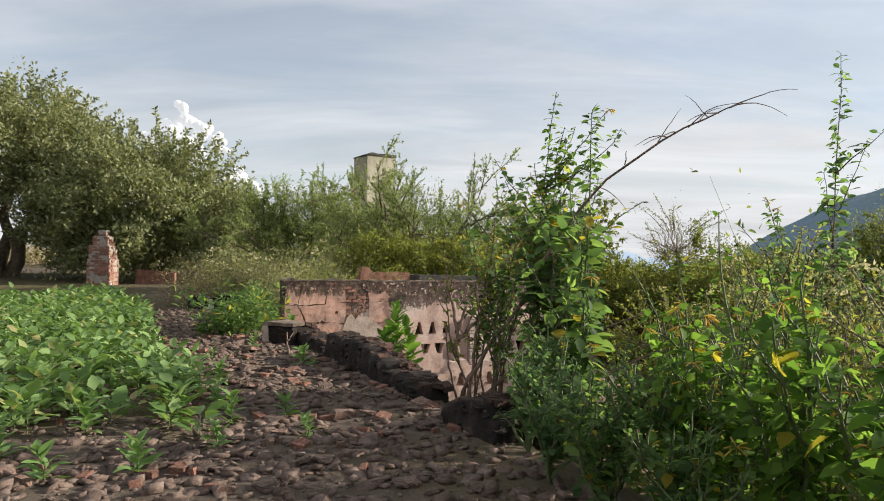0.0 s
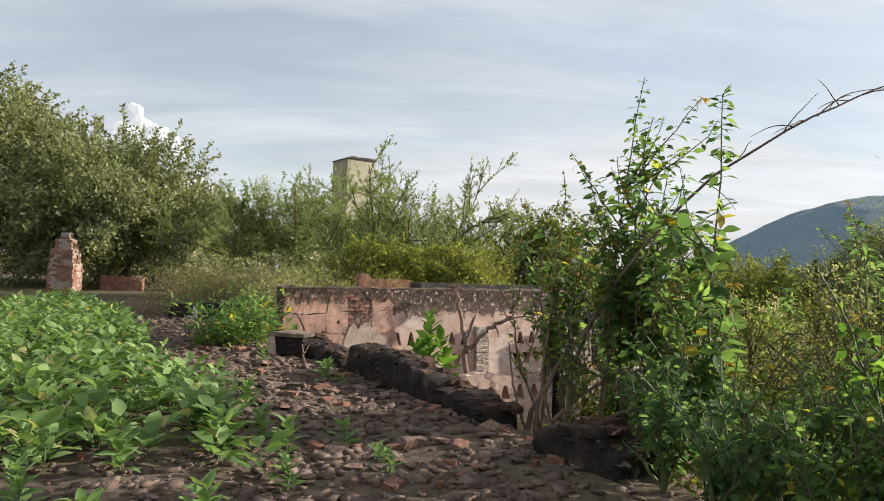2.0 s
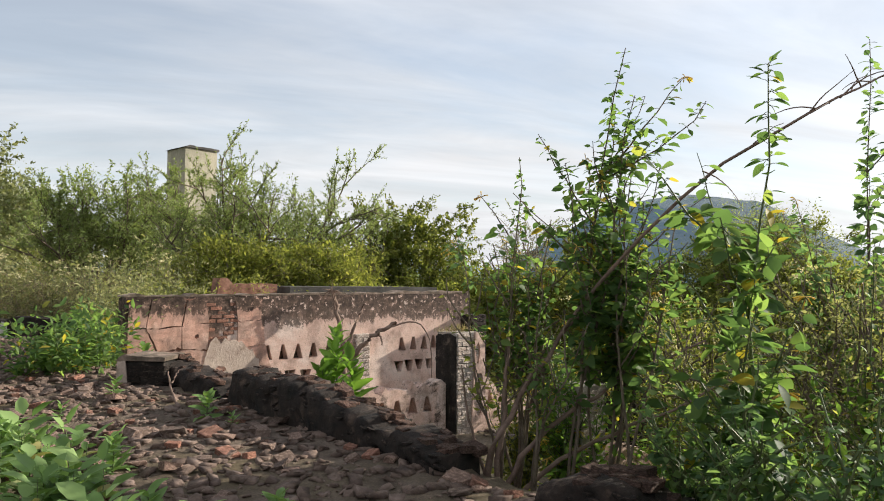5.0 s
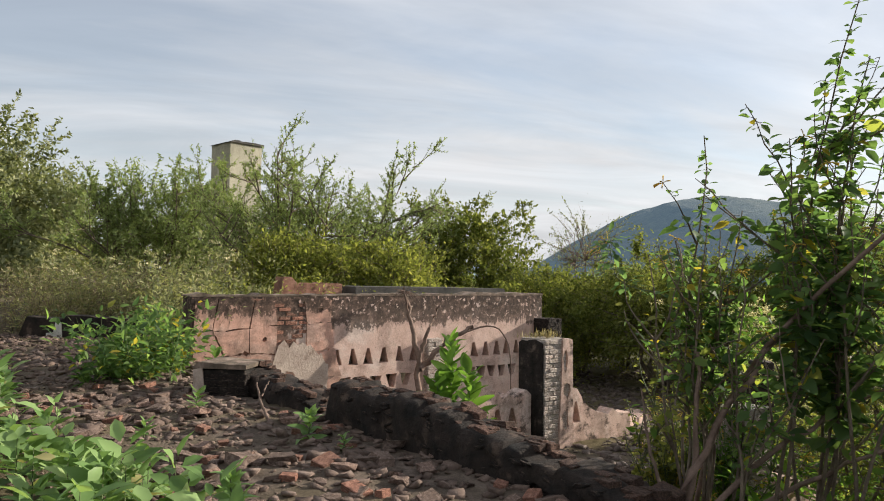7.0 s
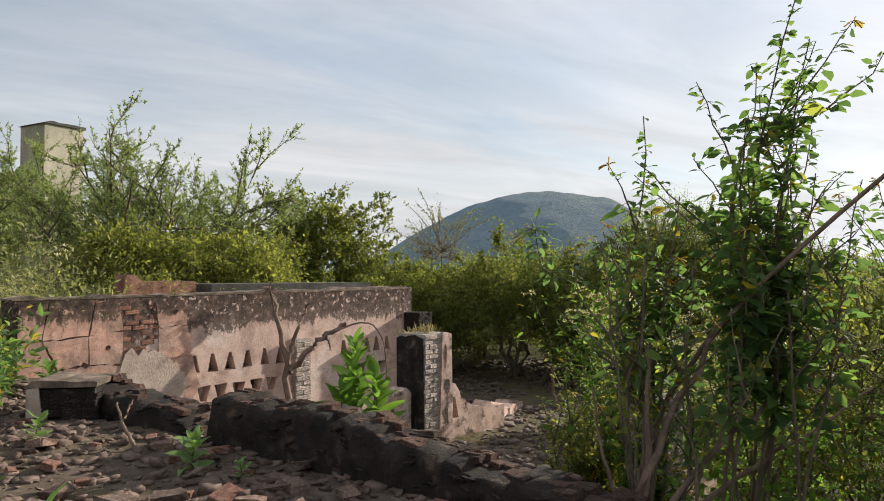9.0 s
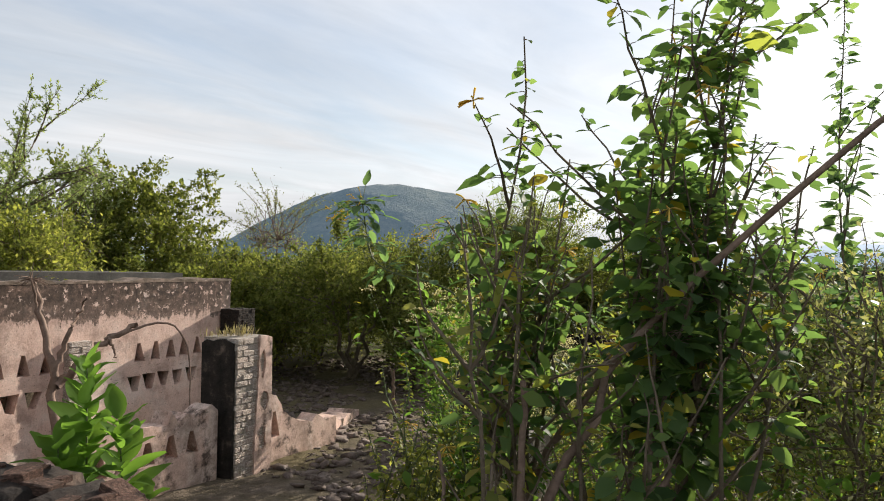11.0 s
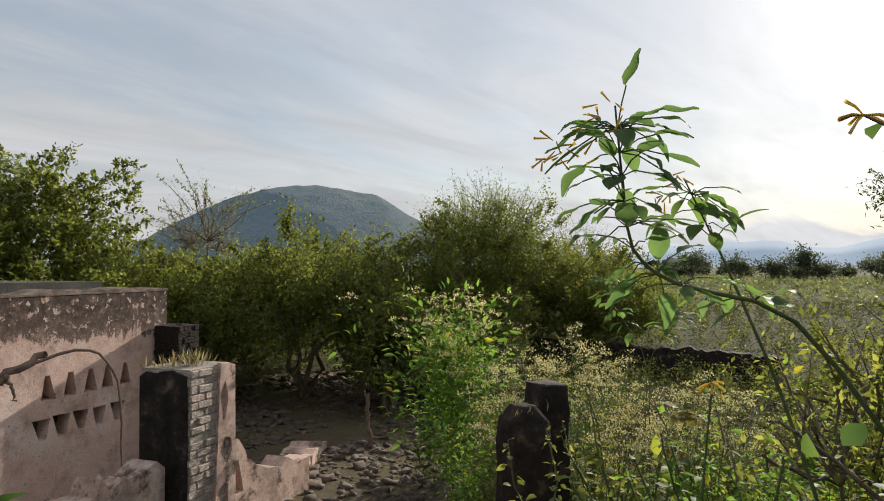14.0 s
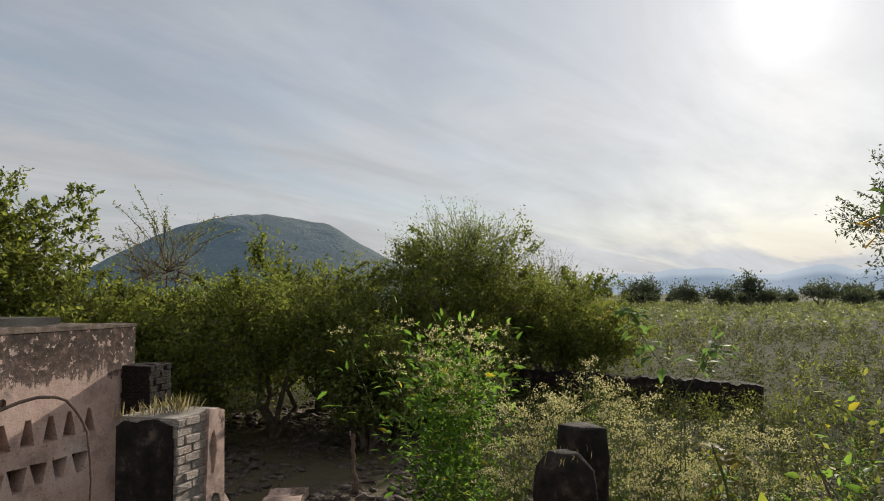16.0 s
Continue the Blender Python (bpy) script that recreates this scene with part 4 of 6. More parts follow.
# ---- the dark retaining wall along the walk ----
def rim_wall(pts, tops, stones, label):
    """A wall of blackened rubble with an upright face and a broken, nearly level top."""
    pts, tops = np.array(pts), np.array(tops)
    o = np.array((*pts[0], 0.0))
    wall = thing("retaining_wall", *o, label, "wall", kind="structure")
    seg = np.cumsum(np.concatenate([[0], np.linalg.norm(np.diff(pts, axis=0), axis=1)]))
    n = max(30, int(seg[-1] * 40))
    s = np.linspace(0, seg[-1], n)
    x, y, h = np.interp(s, seg, pts[:, 0]), np.interp(s, seg, pts[:, 1]), np.interp(s, seg, tops)
    d = unit(np.gradient(np.stack([x, y], -1), axis=0))
    nor = np.stack([d[:, 1], -d[:, 0]], -1)
    # the top breaks off in steps of a course
    step = np.array([noise.fractal(Vector((v * 1.9, 3.1, o[0])), 1.0, 2.0, 3) for v in s])
    h = h + 0.045 * np.round(step * 2.2) + np.array([0.018 * noise.fractal(Vector((v * 11, 1.1, 0)), 1.0, 2.0, 3) for v in s])
    prof = [(-0.03, -1.6, 0), (0.0, -0.15, 0), (0.0, 0.25, 1), (0.0, 0.5, 1), (0.01, 0.75, 1), (0.03, 0.95, 1), (0.08, 1.0, 1), (0.2, 1.02, 1), (0.34, 1.0, 1), (0.44, 0.97, 1), (0.47, 0.8, 1), (0.48, -0.3, 0), (0.5, -1.6, 0)]
    V = []
    for k, (f_, q, isrel) in enumerate(prof):
        z = h * q if isrel else np.full(n, q)
        wob = np.array([0.04 * noise.fractal(Vector((a * 4.5, b * 4.5, k * 0.9)), 1.0, 2.0, 4) for a, b in zip(x, y)])
        V.append(np.stack([x + nor[:, 0] * (f_ - 0.2 + wob), y + nor[:, 1] * (f_ - 0.2 + wob), z + wob * 0.5], -1) - o)
    V = np.array(V)
    m = len(prof)
    f = [(k * n + i, k * n + i + 1, (k + 1) * n + i + 1, (k + 1) * n + i) for k in range(m - 1) for i in range(n - 1)]
    g = Geo().add(V.reshape(-1, 3), [np.array(f)])
    g.f.append(np.array([[k * n for k in range(m)]]))
    g.f.append(np.array([[k * n + n - 1 for k in reversed(range(m))]]))
    part("wall_core", g, DARKSTONE, wall, smooth=False)
    for i in range(stones):
        k = min(n - 2, int(rng.random() * (n - 1)))
        side = rng.random()
        size = rng.uniform(0.05, 0.14)
        heading = math.degrees(math.atan2(d[k, 1], d[k, 0])) + rng.uniform(-9, 9)
        if side < 0.55:
            f_, z, tilt = rng.uniform(-0.175, -0.15), h[k] * rng.uniform(0.02, 0.92), 9
        elif side < 0.93:
            f_, z, tilt = rng.uniform(-0.14, 0.24), h[k] * 0.985, 7
        else:
            f_, z, tilt = rng.uniform(0.26, 0.29), h[k] * rng.uniform(-0.8, 0.9), 4
        top_brick = 0.55 <= side < 0.93
        ob = part("brick" if top_brick else "stone", (CHAR_BRICKS if top_brick else DARK_ROCKS)[int(rng.integers(8))], CHARRED if top_brick else DARKSTONE, wall)
        ob.matrix_local = pose(x[k] + nor[k, 0] * f_ - o[0], y[k] + nor[k, 1] * f_ - o[1], z, rng.normal(0, tilt), rng.normal(0, tilt), heading) @ Matrix.Diagonal((size * 1.35, size * 0.9, size * rng.uniform(0.35, 0.6), 1))
    return wall


CHARRED = rough_material("charred_brick", [(0.3, (0.03, 0.022, 0.018)), (0.52, (0.10, 0.062, 0.048)), (0.75, (0.24, 0.155, 0.12))], 6.0, 0.8, 40, 0.95, 0.02, None, 0.5)
CHAR_BRICKS = [brick_mesh(k) for k in range(8)]
rim_wall([(-0.14, 7.35), (-0.30, 7.8), (-0.60, 8.5), (-0.98, 9.35), (-1.36, 10.1), (-1.6, 10.55)], [0.13, 0.22, 0.28, 0.35, 0.44, 0.42], 190, "low blackened rubble wall along the walk's edge")
rim_wall([(0.62, 5.6), (0.42, 5.9), (0.2, 6.35)], [0.16, 0.28, 0.16], 50, "blackened stump of the rubble wall beside the walk")
rim_wall([(-1.72, 10.95), (-2.05, 11.55), (-2.3, 12.0), (-2.5, 12.25)], [0.12, 0.22, 0.33, 0.36], 60, "crumbling blackened stretch of rubble wall")
ped = thing("brick_plinth", -2.78, 12.2, 0.06, "square blackened brick plinth with a pale worn corner", "plinth")
ped.rotation_euler = (0, 0, radians(-22))
brick_stack(ped, 0.62, 0.5, 0.36, -0.04, course=0.075, size=0.24, worn=0.03, mat=DARKSTONE)
part("top_slab", pierced([(-0.33, 0.32), (0.33, 0.32)] + jag(0.34, 0.37, -0.33, 0.39, 9, 0.008), [], 0.56), COPING, ped, "weathered top slab").location = (0, -0.28, 0)
part("lime_skin", pierced(jag(-0.31, 0.0, -0.16, 0.0, 3, 0.01) + jag(-0.16, 0.02, -0.2, 0.31, 6, 0.012) + jag(-0.2, 0.32, -0.31, 0.32, 3, 0.006) + jag(-0.31, 0.31, -0.31, 0.01, 4, 0.004), [], 0.02), CEMENT, ped, "pale lime skin").location = (0, -0.275, 0)
wstump = thing("wall_stump", -6.0, 18.0, float(height(-6.0, 18.0)), "dark low brick wall stump with a patch of white plaster", "wall stump")
part("body", pierced([(-0.9, -0.3), (1.4, -0.3), (1.4, 0.3)] + jag(1.4, 0.35, -0.9, 0.42, 9, 0.04), [], 0.5), DARKSTONE, wstump)
part("plaster_patch", pierced([(-0.3, -0.1), (-0.02, -0.1), (-0.05, 0.3), (-0.14, 0.34), (-0.18, 0.12), (-0.3, 0.1)], [], 0.03), WHITEM, wstump, "white plaster patch").location = (0, -0.025, 0)

# tower
tw = thing("water_tower", -3.5, 34.0, 0.6, "square weathered grey-green masonry tower with a dark flat cap", "tower")
tw.rotation_euler = (0, 0, radians(33))
part("shaft", pierced([(-0.75, -1.0), (0.75, -1.0)] + jag(0.75, -0.9, 0.75, 6.4, 16, 0.0) + jag(0.75, 6.4, -0.75, 6.4, 8, 0.01) + [(-0.75, 6.4)], [], 1.5), TOWERM, tw).location = (0, -0.75, 0)
part("cap", pierced([(-0.82, 6.38), (0.82, 6.38), (0.82, 6.47)] + jag(0.82, 6.48, -0.82, 6.49, 8, 0.012), [], 1.64), CAPM, tw).location = (0, -0.82, 0)

# remains on the far side of the walk
bp = thing("gate_pillar", -15.0, 30.0, float(height(-15, 30)), "broken red brick gate pillar, worn narrow at the top", "pillar")
for w_, d_, h_, z_ in ((1.0, 0.85, 1.25, -0.1), (0.9, 0.78, 0.65, 1.1), (0.64, 0.6, 0.45, 1.72), (0.36, 0.34, 0.3, 2.14)):
    brick_stack(bp, w_, d_, h_, z_, course=0.1, size=0.3, worn=0.09)
wb = thing("white_block", -17.2, 22.8, float(height(-17.2, 22.8)), "low broken whitewashed masonry block beside the weeds", "masonry block")
part("block", pierced([(-0.9, -0.1), (0.9, -0.1), (0.9, 0.34)] + jag(0.9, 0.36, -0.9, 0.40, 8, 0.03), [], 0.6), WHITEM, wb)
rb = thing("red_block", -13.2, 31.2, float(height(-13.2, 31.2)), "low red painted masonry block", "masonry block")
part("block", pierced([(-0.9, -0.1), (0.9, -0.1), (0.9, 0.55), (0.2, 0.6), (-0.9, 0.68)], [], 0.7), BRICK, rb)


# ---- small plants ----
def tobacco(x, y, z0, height_m, lean, stems, label, leaf_len=0.10, density=1.0, mat=None, top_bare=0.0, flowers=True, spread=0.5, name="tree_tobacco", bare=0.22):
    """A tall shrub of slender wands with pointed oval leaves on stalks."""
    t = thing(name, x, y, z0, label, "shrub", "tree tobaccos")
    leafg, petals = Geo(), Geo()
    for s in range(stems):
        wood = Geo()
        a = rng.uniform(0, 2 * math.pi)
        top = np.array([lean[0] + math.cos(a) * spread * (s > 0), lean[1] + math.sin(a) * spread * (s > 0), height_m * (1 if s == 0 else rng.uniform(0.55, 0.92))])
        q = np.linspace(0, 1, 12)[:, None]
        sway = np.sin(q * rng.uniform(4, 8) + rng.uniform(0, 6)) * np.array([[rng.normal(0, 0.07), rng.normal(0, 0.07), 0]]) * np.sin(q * np.pi)
        path = top * np.concatenate([q ** 1.4, q ** 1.4, q], 1) + rng.normal(0, 0.015, (12, 3)) * q + sway
        tube(wood, path, np.linspace(0.015, 0.0035, 12), 6)
        branches = [(path, 1.0)]
        for b in range(int(5 * density) + 2):
            i = int(rng.integers(max(3, int(bare * 11)), 9))
            w = unit(np.array([rng.normal(), rng.normal(), 1.7]))
            bp_ = wander(path[i], w, height_m * rng.uniform(0.14, 0.30), 7, 0.25, 0.06)
            tube(wood, bp_, np.linspace(0.009, 0.003, 7), 4)
            branches.append((bp_, 0.75))
        for pth, k in branches:
            L = np.linalg.norm(pth[-1] - pth[0])
            n = max(5, int(L * 30 * density * k))
            u = rng.uniform(bare if k == 1 else 0.1, 1.0, n)
            pos = np.stack([np.interp(u, np.linspace(0, 1, len(pth)), pth[:, c]) for c in range(3)], -1)
            out = unit(np.stack([rng.normal(0, 1, n), rng.normal(0, 1, n), rng.normal(0.15, 0.45, n)], -1))
            size = leaf_len * (1.25 - 0.75 * u ** 1.5) * rng.uniform(0.65, 1.25, n)
            stalk = pos + out * size[:, None] * 0.45
            for p0, p1 in list(zip(pos, stalk))[: n if leaf_len > 0.09 else n // 3]:
                tube(wood, [p0, (p0 + p1) / 2 + [0, 0, 0.005], p1], 0.0022, 3)
            leaves(leafg, stalk, out + [0, 0, -0.45] * rng.random((n, 1)), rng.normal(0, 0.45, (n, 3)) + [0, 0, 1], size, rng.uniform(0.5, 0.78, n), FINE if leaf_len > 0.11 else OVAL)
            if flowers and rng.random() < 0.16:
                m = 7
                e = pth[-1]
                o = unit(np.stack([rng.normal(0, 1, m), rng.normal(0, 1, m), rng.normal(-0.3, 0.5, m)], -1))
                for w in o:
                    tube(petals, [e, e + w * 0.03, e + w * 0.065 + [0, 0, -0.012]], [0.002, 0.004, 0.005], 4)
        part("stem", wood, BARK if bare > 0.3 else STEM, t, smooth=True)
    tagged(part("foliage", leafg, mat or LEAF_NIC, t, smooth=leaf_len > 0.11), kind="stuff")
    if flowers and petals.n:
        tagged(part("blossom", petals, PETAL, t, "yellow tubular flowers"), kind="stuff")
    return t


BLADES = {}


def blade_mesh(mat, k):
    """One of four bent leaf blades, a metre long and a metre wide, shared between leaves."""
    if (mat.name, k) not in BLADES:
        g = Geo()
        nseg = 7
        s = np.linspace(0, 1, nseg)
        wide = np.sin(np.pi * np.clip(s * 0.93 + 0.035, 0, 1)) ** 0.75 * (1.15 - 0.45 * s) * 0.5
        droop = -(0.10 + 0.10 * k) * s ** 2.2 + 0.06 * np.sin(s * 7 + k) * (k % 2)
        v = []
        for a, w, d in zip(s, wide, droop):
            v += [(a, -w, d + 0.10 * w + rng.normal(0, 0.008)), (a, 0, d - 0.02), (a, w, d + 0.10 * w + rng.normal(0, 0.008))]
        f = [(3 * i + c, 3 * i + c + 1, 3 * i + c + 4, 3 * i + c + 3) for i in range(nseg - 1) for c in (0, 1)]
        g.add(v, [np.array(f)])
        BLADES[mat.name, k] = g.mesh("leaf", True)
    return BLADES[mat.name, k]


def rosette(name, x, y, z, h, n, leaf_len, mat, label, ratio=0.5, group="", spread=0.45):
    """A leafy weed: one short stem with leaves all round."""
    t = thing(name, x, y, z, label, "plant", group)
    wood, lg = Geo(), Geo()
    path = np.array([[0, 0, -0.03], [0.01, 0, h * 0.4], [rng.normal(0, .02), rng.normal(0, .02), h * 0.85]])
    tube(wood, path, [0.008, 0.006, 0.003], 5)
    u = np.linspace(0.08, 1, n)
    ang = np.arange(n) * 2.4 + rng.uniform(0, 6)
    pos = np.stack([np.interp(u, [0, .5, 1], path[:, c]) for c in range(3)], -1)
    out = np.stack([np.cos(ang), np.sin(ang), 0.25 + 1.0 * u], -1)
    part("stem", wood, STEM, t)
    for p, o, k in zip(pos, out + rng.normal(0, .12, (n, 3)), u):
        size = leaf_len * (1.1 - spread * k) * rng.uniform(.75, 1.2)
        q = Vector(o).to_track_quat("X", "Z") @ Euler((rng.normal(0, .3), 0, 0)).to_quaternion()
        ob = part("leaf", blade_mesh(mat, int(rng.integers(4))), mat, t)
        ob.matrix_local = Matrix.LocRotScale(Vector(p), q, (size, size * ratio, size))
    return t


def bare_bricks():
    """Brickwork laid bare where the plaster has dropped off the wall's end."""
    for r in range(27):
        z = -0.9 + r * 0.075
        for i in range(9):
            u = 0.12 + i * 0.235 + (0.12 if r % 2 else 0)
            if z > 1.06 or u > 1.95 or rng.random() < 0.45:
                continue
            ob = part("brick", BRICK_MESHES[int(rng.integers(8))], BRICK, main_wall)
            ob.matrix_local = pose(u, 0.038 + rng.uniform(-0.006, 0.006), z, rng.normal(0, 2), rng.normal(0, 1), rng.normal(0, 2)) @ Matrix.Diagonal((0.205, 0.09, 0.06, 1))


def plaster_slabs():
    """Cracked slabs of red plaster that still hang on the bare end, and the cement patch."""
    nu, nz = 5, 4
    us, zs = np.linspace(0.0, 2.35, nu + 1), np.linspace(-0.75, 1.1, nz + 1)
    ju = rng.normal(0, 0.09, (nu + 1, nz + 1))
    jz = rng.normal(0, 0.07, (nu + 1, nz + 1))
    ju[0] = np.abs(ju[0]) * 0.4
    jz[:, -1] = -np.abs(jz[:, -1]) * 0.5
    for i in range(nu):
        for j in range(nz):
            if rng.random() < 0.08:
                continue
            c = [(us[i + a] + ju[i + a, j + b_], zs[j + b_] + jz[i + a, j + b_]) for a, b_ in ((0, 0), (1, 0), (1, 1), (0, 1))]
            m = np.mean(c, axis=0)
            c = [tuple(m + (np.array(q) - m) * rng.uniform(0.93, 1.0)) for q in c]
            loop = []
            for k in range(4):
                loop += jag(*c[k], *c[(k + 1) % 4], 7, 0.016)
            holes = [pocket(m[0] + rng.normal(0, 0.03), m[1] + rng.normal(0, 0.02), rng.uniform(0.05, 0.15), rng.uniform(0.03, 0.05))] if rng.random() < 0.3 else []
            ob = part("plaster_slab", pierced(loop, holes, 0.03), REDPL, main_wall)
            ob.location = (0, -0.020 + rng.uniform(-0.006, 0.004), 0)
    loop = jag(1.2, -0.5, 2.3, -0.66, 9, 0.04) + jag(2.3, -0.62, 2.36, -0.1, 5, 0.04) + jag(2.34, -0.05, 2.05, 0.28, 5, 0.04) + jag(2.0, 0.3, 1.45, 0.34, 7, 0.04) + jag(1.42, 0.3, 1.2, -0.45, 8, 0.04)
    part("cement_patch", pierced(loop, [pocket(1.62, -0.2, 0.13, 0.09)], 0.03), CEMENT, main_wall, "grey cement patch").location = (0, -0.034, 0)
    coarse = jag(2.45, -0.45, 2.62, -0.7, 3, 0.02) + jag(2.7, -0.7, 3.0, -0.95, 3, 0.02) + [(2.2, -1.0), (1.9, -0.7)]
    part("cement_patch", pierced(coarse, [], 0.02), CEMENT, main_wall, "grey cement patch").location = (0, -0.024, 0)




# bushes rooted in the yard's edge
tobacco(1.22, 5.75, -0.55, 3.3, (0.0, -0.12), 2, "tall tree tobacco with a leafy spire of heart-shaped leaves", 0.135, 1.25, spread=0.25)
tobacco(0.9, 7.5, -0.5, 3.8, (0.28, -0.45), 2, "tall tree tobacco wand with small pointed leaves at its tip", 0.11, 1.5, spread=0.08, bare=0.35)
tobacco(0.62, 7.88, -0.4, 2.95, (0.0, -0.05), 5, "bushy tree tobacco leaning over the rubble wall", 0.11, 0.85, spread=0.28, bare=0.46)
tobacco(1.3, 7.6, -0.6, 3.5, (0.05, -0.1), 6, "bushy tree tobacco with drooping leaves", 0.12, 1.05, spread=0.4, bare=0.42)
tobacco(1.25, 7.2, -0.6, 3.0, (0.0, 0.0), 2, "leafy tree tobacco in the middle of the clump", 0.11, 0.7, spread=0.44, bare=0.48)
tobacco(0.38, 7.7, -0.4, 2.25, (0.15, 0.0), 3, "thin-leaved twiggy shrub at the end of the rubble wall", 0.062, 0.8, LEAF_YELLOW, flowers=False, spread=0.55, bare=0.4, name="twiggy_bush")
tobacco(0.55, 7.45, -0.4, 1.9, (0.1, 0.0), 3, "thin-leaved twiggy shrub at the end of the rubble wall", 0.062, 0.8, LEAF_NIC, flowers=False, spread=0.5, bare=0.4, name="twiggy_bush")
tobacco(4.4, 7.7, -1.2, 5.2, (0.2, 0.1), 4, "very tall grey-green tree tobacco", 0.13, 0.9, LEAF_DARK, spread=0.8, bare=0.45)
for bx, by, h, k in ((1.9, 4.4, 2.1, 4), (2.5, 5.3, 2.8, 4), (2.3, 3.4, 1.8, 4), (3.2, 4.4, 2.6, 4), (3.0, 6.4, 3.0, 4), (4.0, 5.6, 3.2, 4), (3.6, 3.2, 2.2, 4), (5.0, 6.4, 3.4, 4)):
    tobacco(bx, by, float(height(bx, by)), h, (rng.normal(0, .15), rng.normal(0, .15)), k, "leafy green shrub in the tangle beside the walk", 0.09, 0.65, LEAF_NIC if h > 3.1 else LEAF_BRIGHT, spread=0.6)
for bx, by in ((0.95, 3.9), (1.25, 3.45), (0.75, 4.6), (0.7, 5.3), (1.2, 4.7), (0.9, 5.9)):
    tobacco(bx, by, float(height(bx, by)), rng.uniform(0.75, 1.1), (0.1, 0), 6, "low blue-green herb spilling over the wall", 0.065, 1.7, LEAF_NIC if bx > 0.9 else LEAF_DARK, flowers=False, spread=0.4, name="low_herb")

for bx, by, h in ((1.75, 3.3, 1.5), (2.05, 3.9, 1.7), (1.65, 2.6, 1.3), (2.4, 3.0, 1.6), (1.5, 4.0, 1.5), (2.0, 4.8, 1.8)):
    tobacco(bx, by, float(height(bx, by)), h, (rng.normal(0, .1), rng.normal(0, .1)), 4, "sunlit yellow-green leafy shrub beside the walk", 0.11, 1.2, LEAF_BRIGHT, spread=0.4, name="leafy_shrub")
for bx, by, h in ((2.9, 8.5, 1.6), (3.4, 7.0, 1.8), (3.9, 8.3, 1.7), (4.4, 6.6, 1.8), (2.9, 4.9, 1.6), (3.9, 4.6, 1.7), (5.2, 7.8, 1.7)):
    shrub("twiggy_shrub", bx, by, (0.95, 0.95, 1.15), h, DIAMOND, LEAF_YELLOW if rng.random() < 0.5 else LEAF_PALE, "thin twiggy yellow-green shrub in the yard", "shrub", 170, 24, 0.05, 0.45, 0.42, 5, 0.022, 0.25, -0.9, 0.6, 0.35, 0.2, "twiggy shrubs", limbs=50, spikes=14)

for bx, by, h, m_ in ((1.35, 9.45, 2.1, LEAF_YELLOW), (1.75, 9.05, 2.3, LEAF_BRIGHT), (1.95, 9.6, 2.2, LEAF_YELLOW), (1.55, 8.75, 2.0, LEAF_BRIGHT)):
    tobacco(bx, by, float(height(bx, by)), h, (rng.normal(0, .1), rng.normal(0, .1)), 7, "rank yellowing weed with tubular flowers below the wall", 0.06, 2.0, m_, spread=0.32, name="rank_weed")
rosette("broadleaf_plant", -0.66, 9.95, -0.15, 1.2, 44, 0.30, LEAF_BRIGHT, "bright green broad-leaved plant rising over the rubble wall", 0.55, spread=0.5)
rosette("broadleaf_plant", -0.48, 9.9, -0.15, 0.85, 30, 0.28, LEAF_BRIGHT, "bright green broad-leaved plant with a lower second stem", 0.55, spread=0.4)
rosette("broadleaf_plant", -0.82, 9.85, -0.12, 0.7, 24, 0.26, LEAF_BRIGHT, "bright green broad-leaved plant with a lower second stem", 0.55, spread=0.4)
for px, py, ph, pn, pl in ((-3.05, 11.0, 0.22, 14, 0.15), (-2.0, 9.85, 0.28, 18, 0.17), (-1.75, 9.35, 0.16, 10, 0.10), (-3.4, 10.1, 0.16, 11, 0.12), (-2.6, 8.0, 0.30, 20, 0.16), (-3.3, 8.2, 0.34, 22, 0.17), (-2.75, 7.0, 0.30, 20, 0.17),
                           (-2.2, 6.7, 0.26, 16, 0.15), (-4.0, 5.3, 0.3, 18, 0.17), (-3.7, 4.7, 0.3, 18, 0.18), (-2.6, 4.5, 0.24, 16, 0.16), (-1.5, 6.6, 0.22, 14, 0.14), (-1.9, 6.2, 0.3, 18, 0.16), (-1.1, 5.7, 0.16, 12, 0.1), (-1.75, 5.35, 0.2, 16, 0.13), (-2.9, 5.6, 0.25, 18, 0.16), (-3.2, 4.95, 0.28, 18, 0.17), (-2.1, 4.75, 0.24, 16, 0.16), (-1.2, 6.1, 0.14, 10, 0.10), (-3.6, 13.9, 0.3, 16, 0.17), (-3.0, 13.7, 0.35, 18, 0.2)):
    rosette("path_weed", px, py, float(height(px, py)), ph, pn, pl, LEAF_WEED, "small pale green broadleaf weed among the rubble", 0.5, "weeds on the walk", 0.35)


def dead_wood(name, base, paths, label, droop=()):
    """Bare branches, each a bent tapering rod."""
    t = thing(name, *base, label, "dead branch")
    o = np.array(base)
    for pts, r0, r1 in paths:
        pts = np.array(pts) - o
        n = 14
        s = np.linspace(0, len(pts) - 1, n)
        p = np.stack([np.interp(s, np.arange(len(pts)), pts[:, c]) for c in range(3)], -1)
        for _ in range(2):
            p[1:-1] = (p[:-2] + 2 * p[1:-1] + p[2:]) / 4
        p[1:-1] += rng.normal(0, r0 * 0.4, (n - 2, 3))
        g = Geo()
        tube(g, p, np.linspace(r0, r1, n), 7)
        part("branch", g, TWIG, t, smooth=True)
    for k, (a, length, w) in enumerate(droop):
        g = Geo()
        tube(g, wander(np.array(a) - o, w, length, 8, 0.2, -0.10), np.linspace(0.006, 0.002, 8), 4)
        part("twig", g, TWIG, t)
    return t


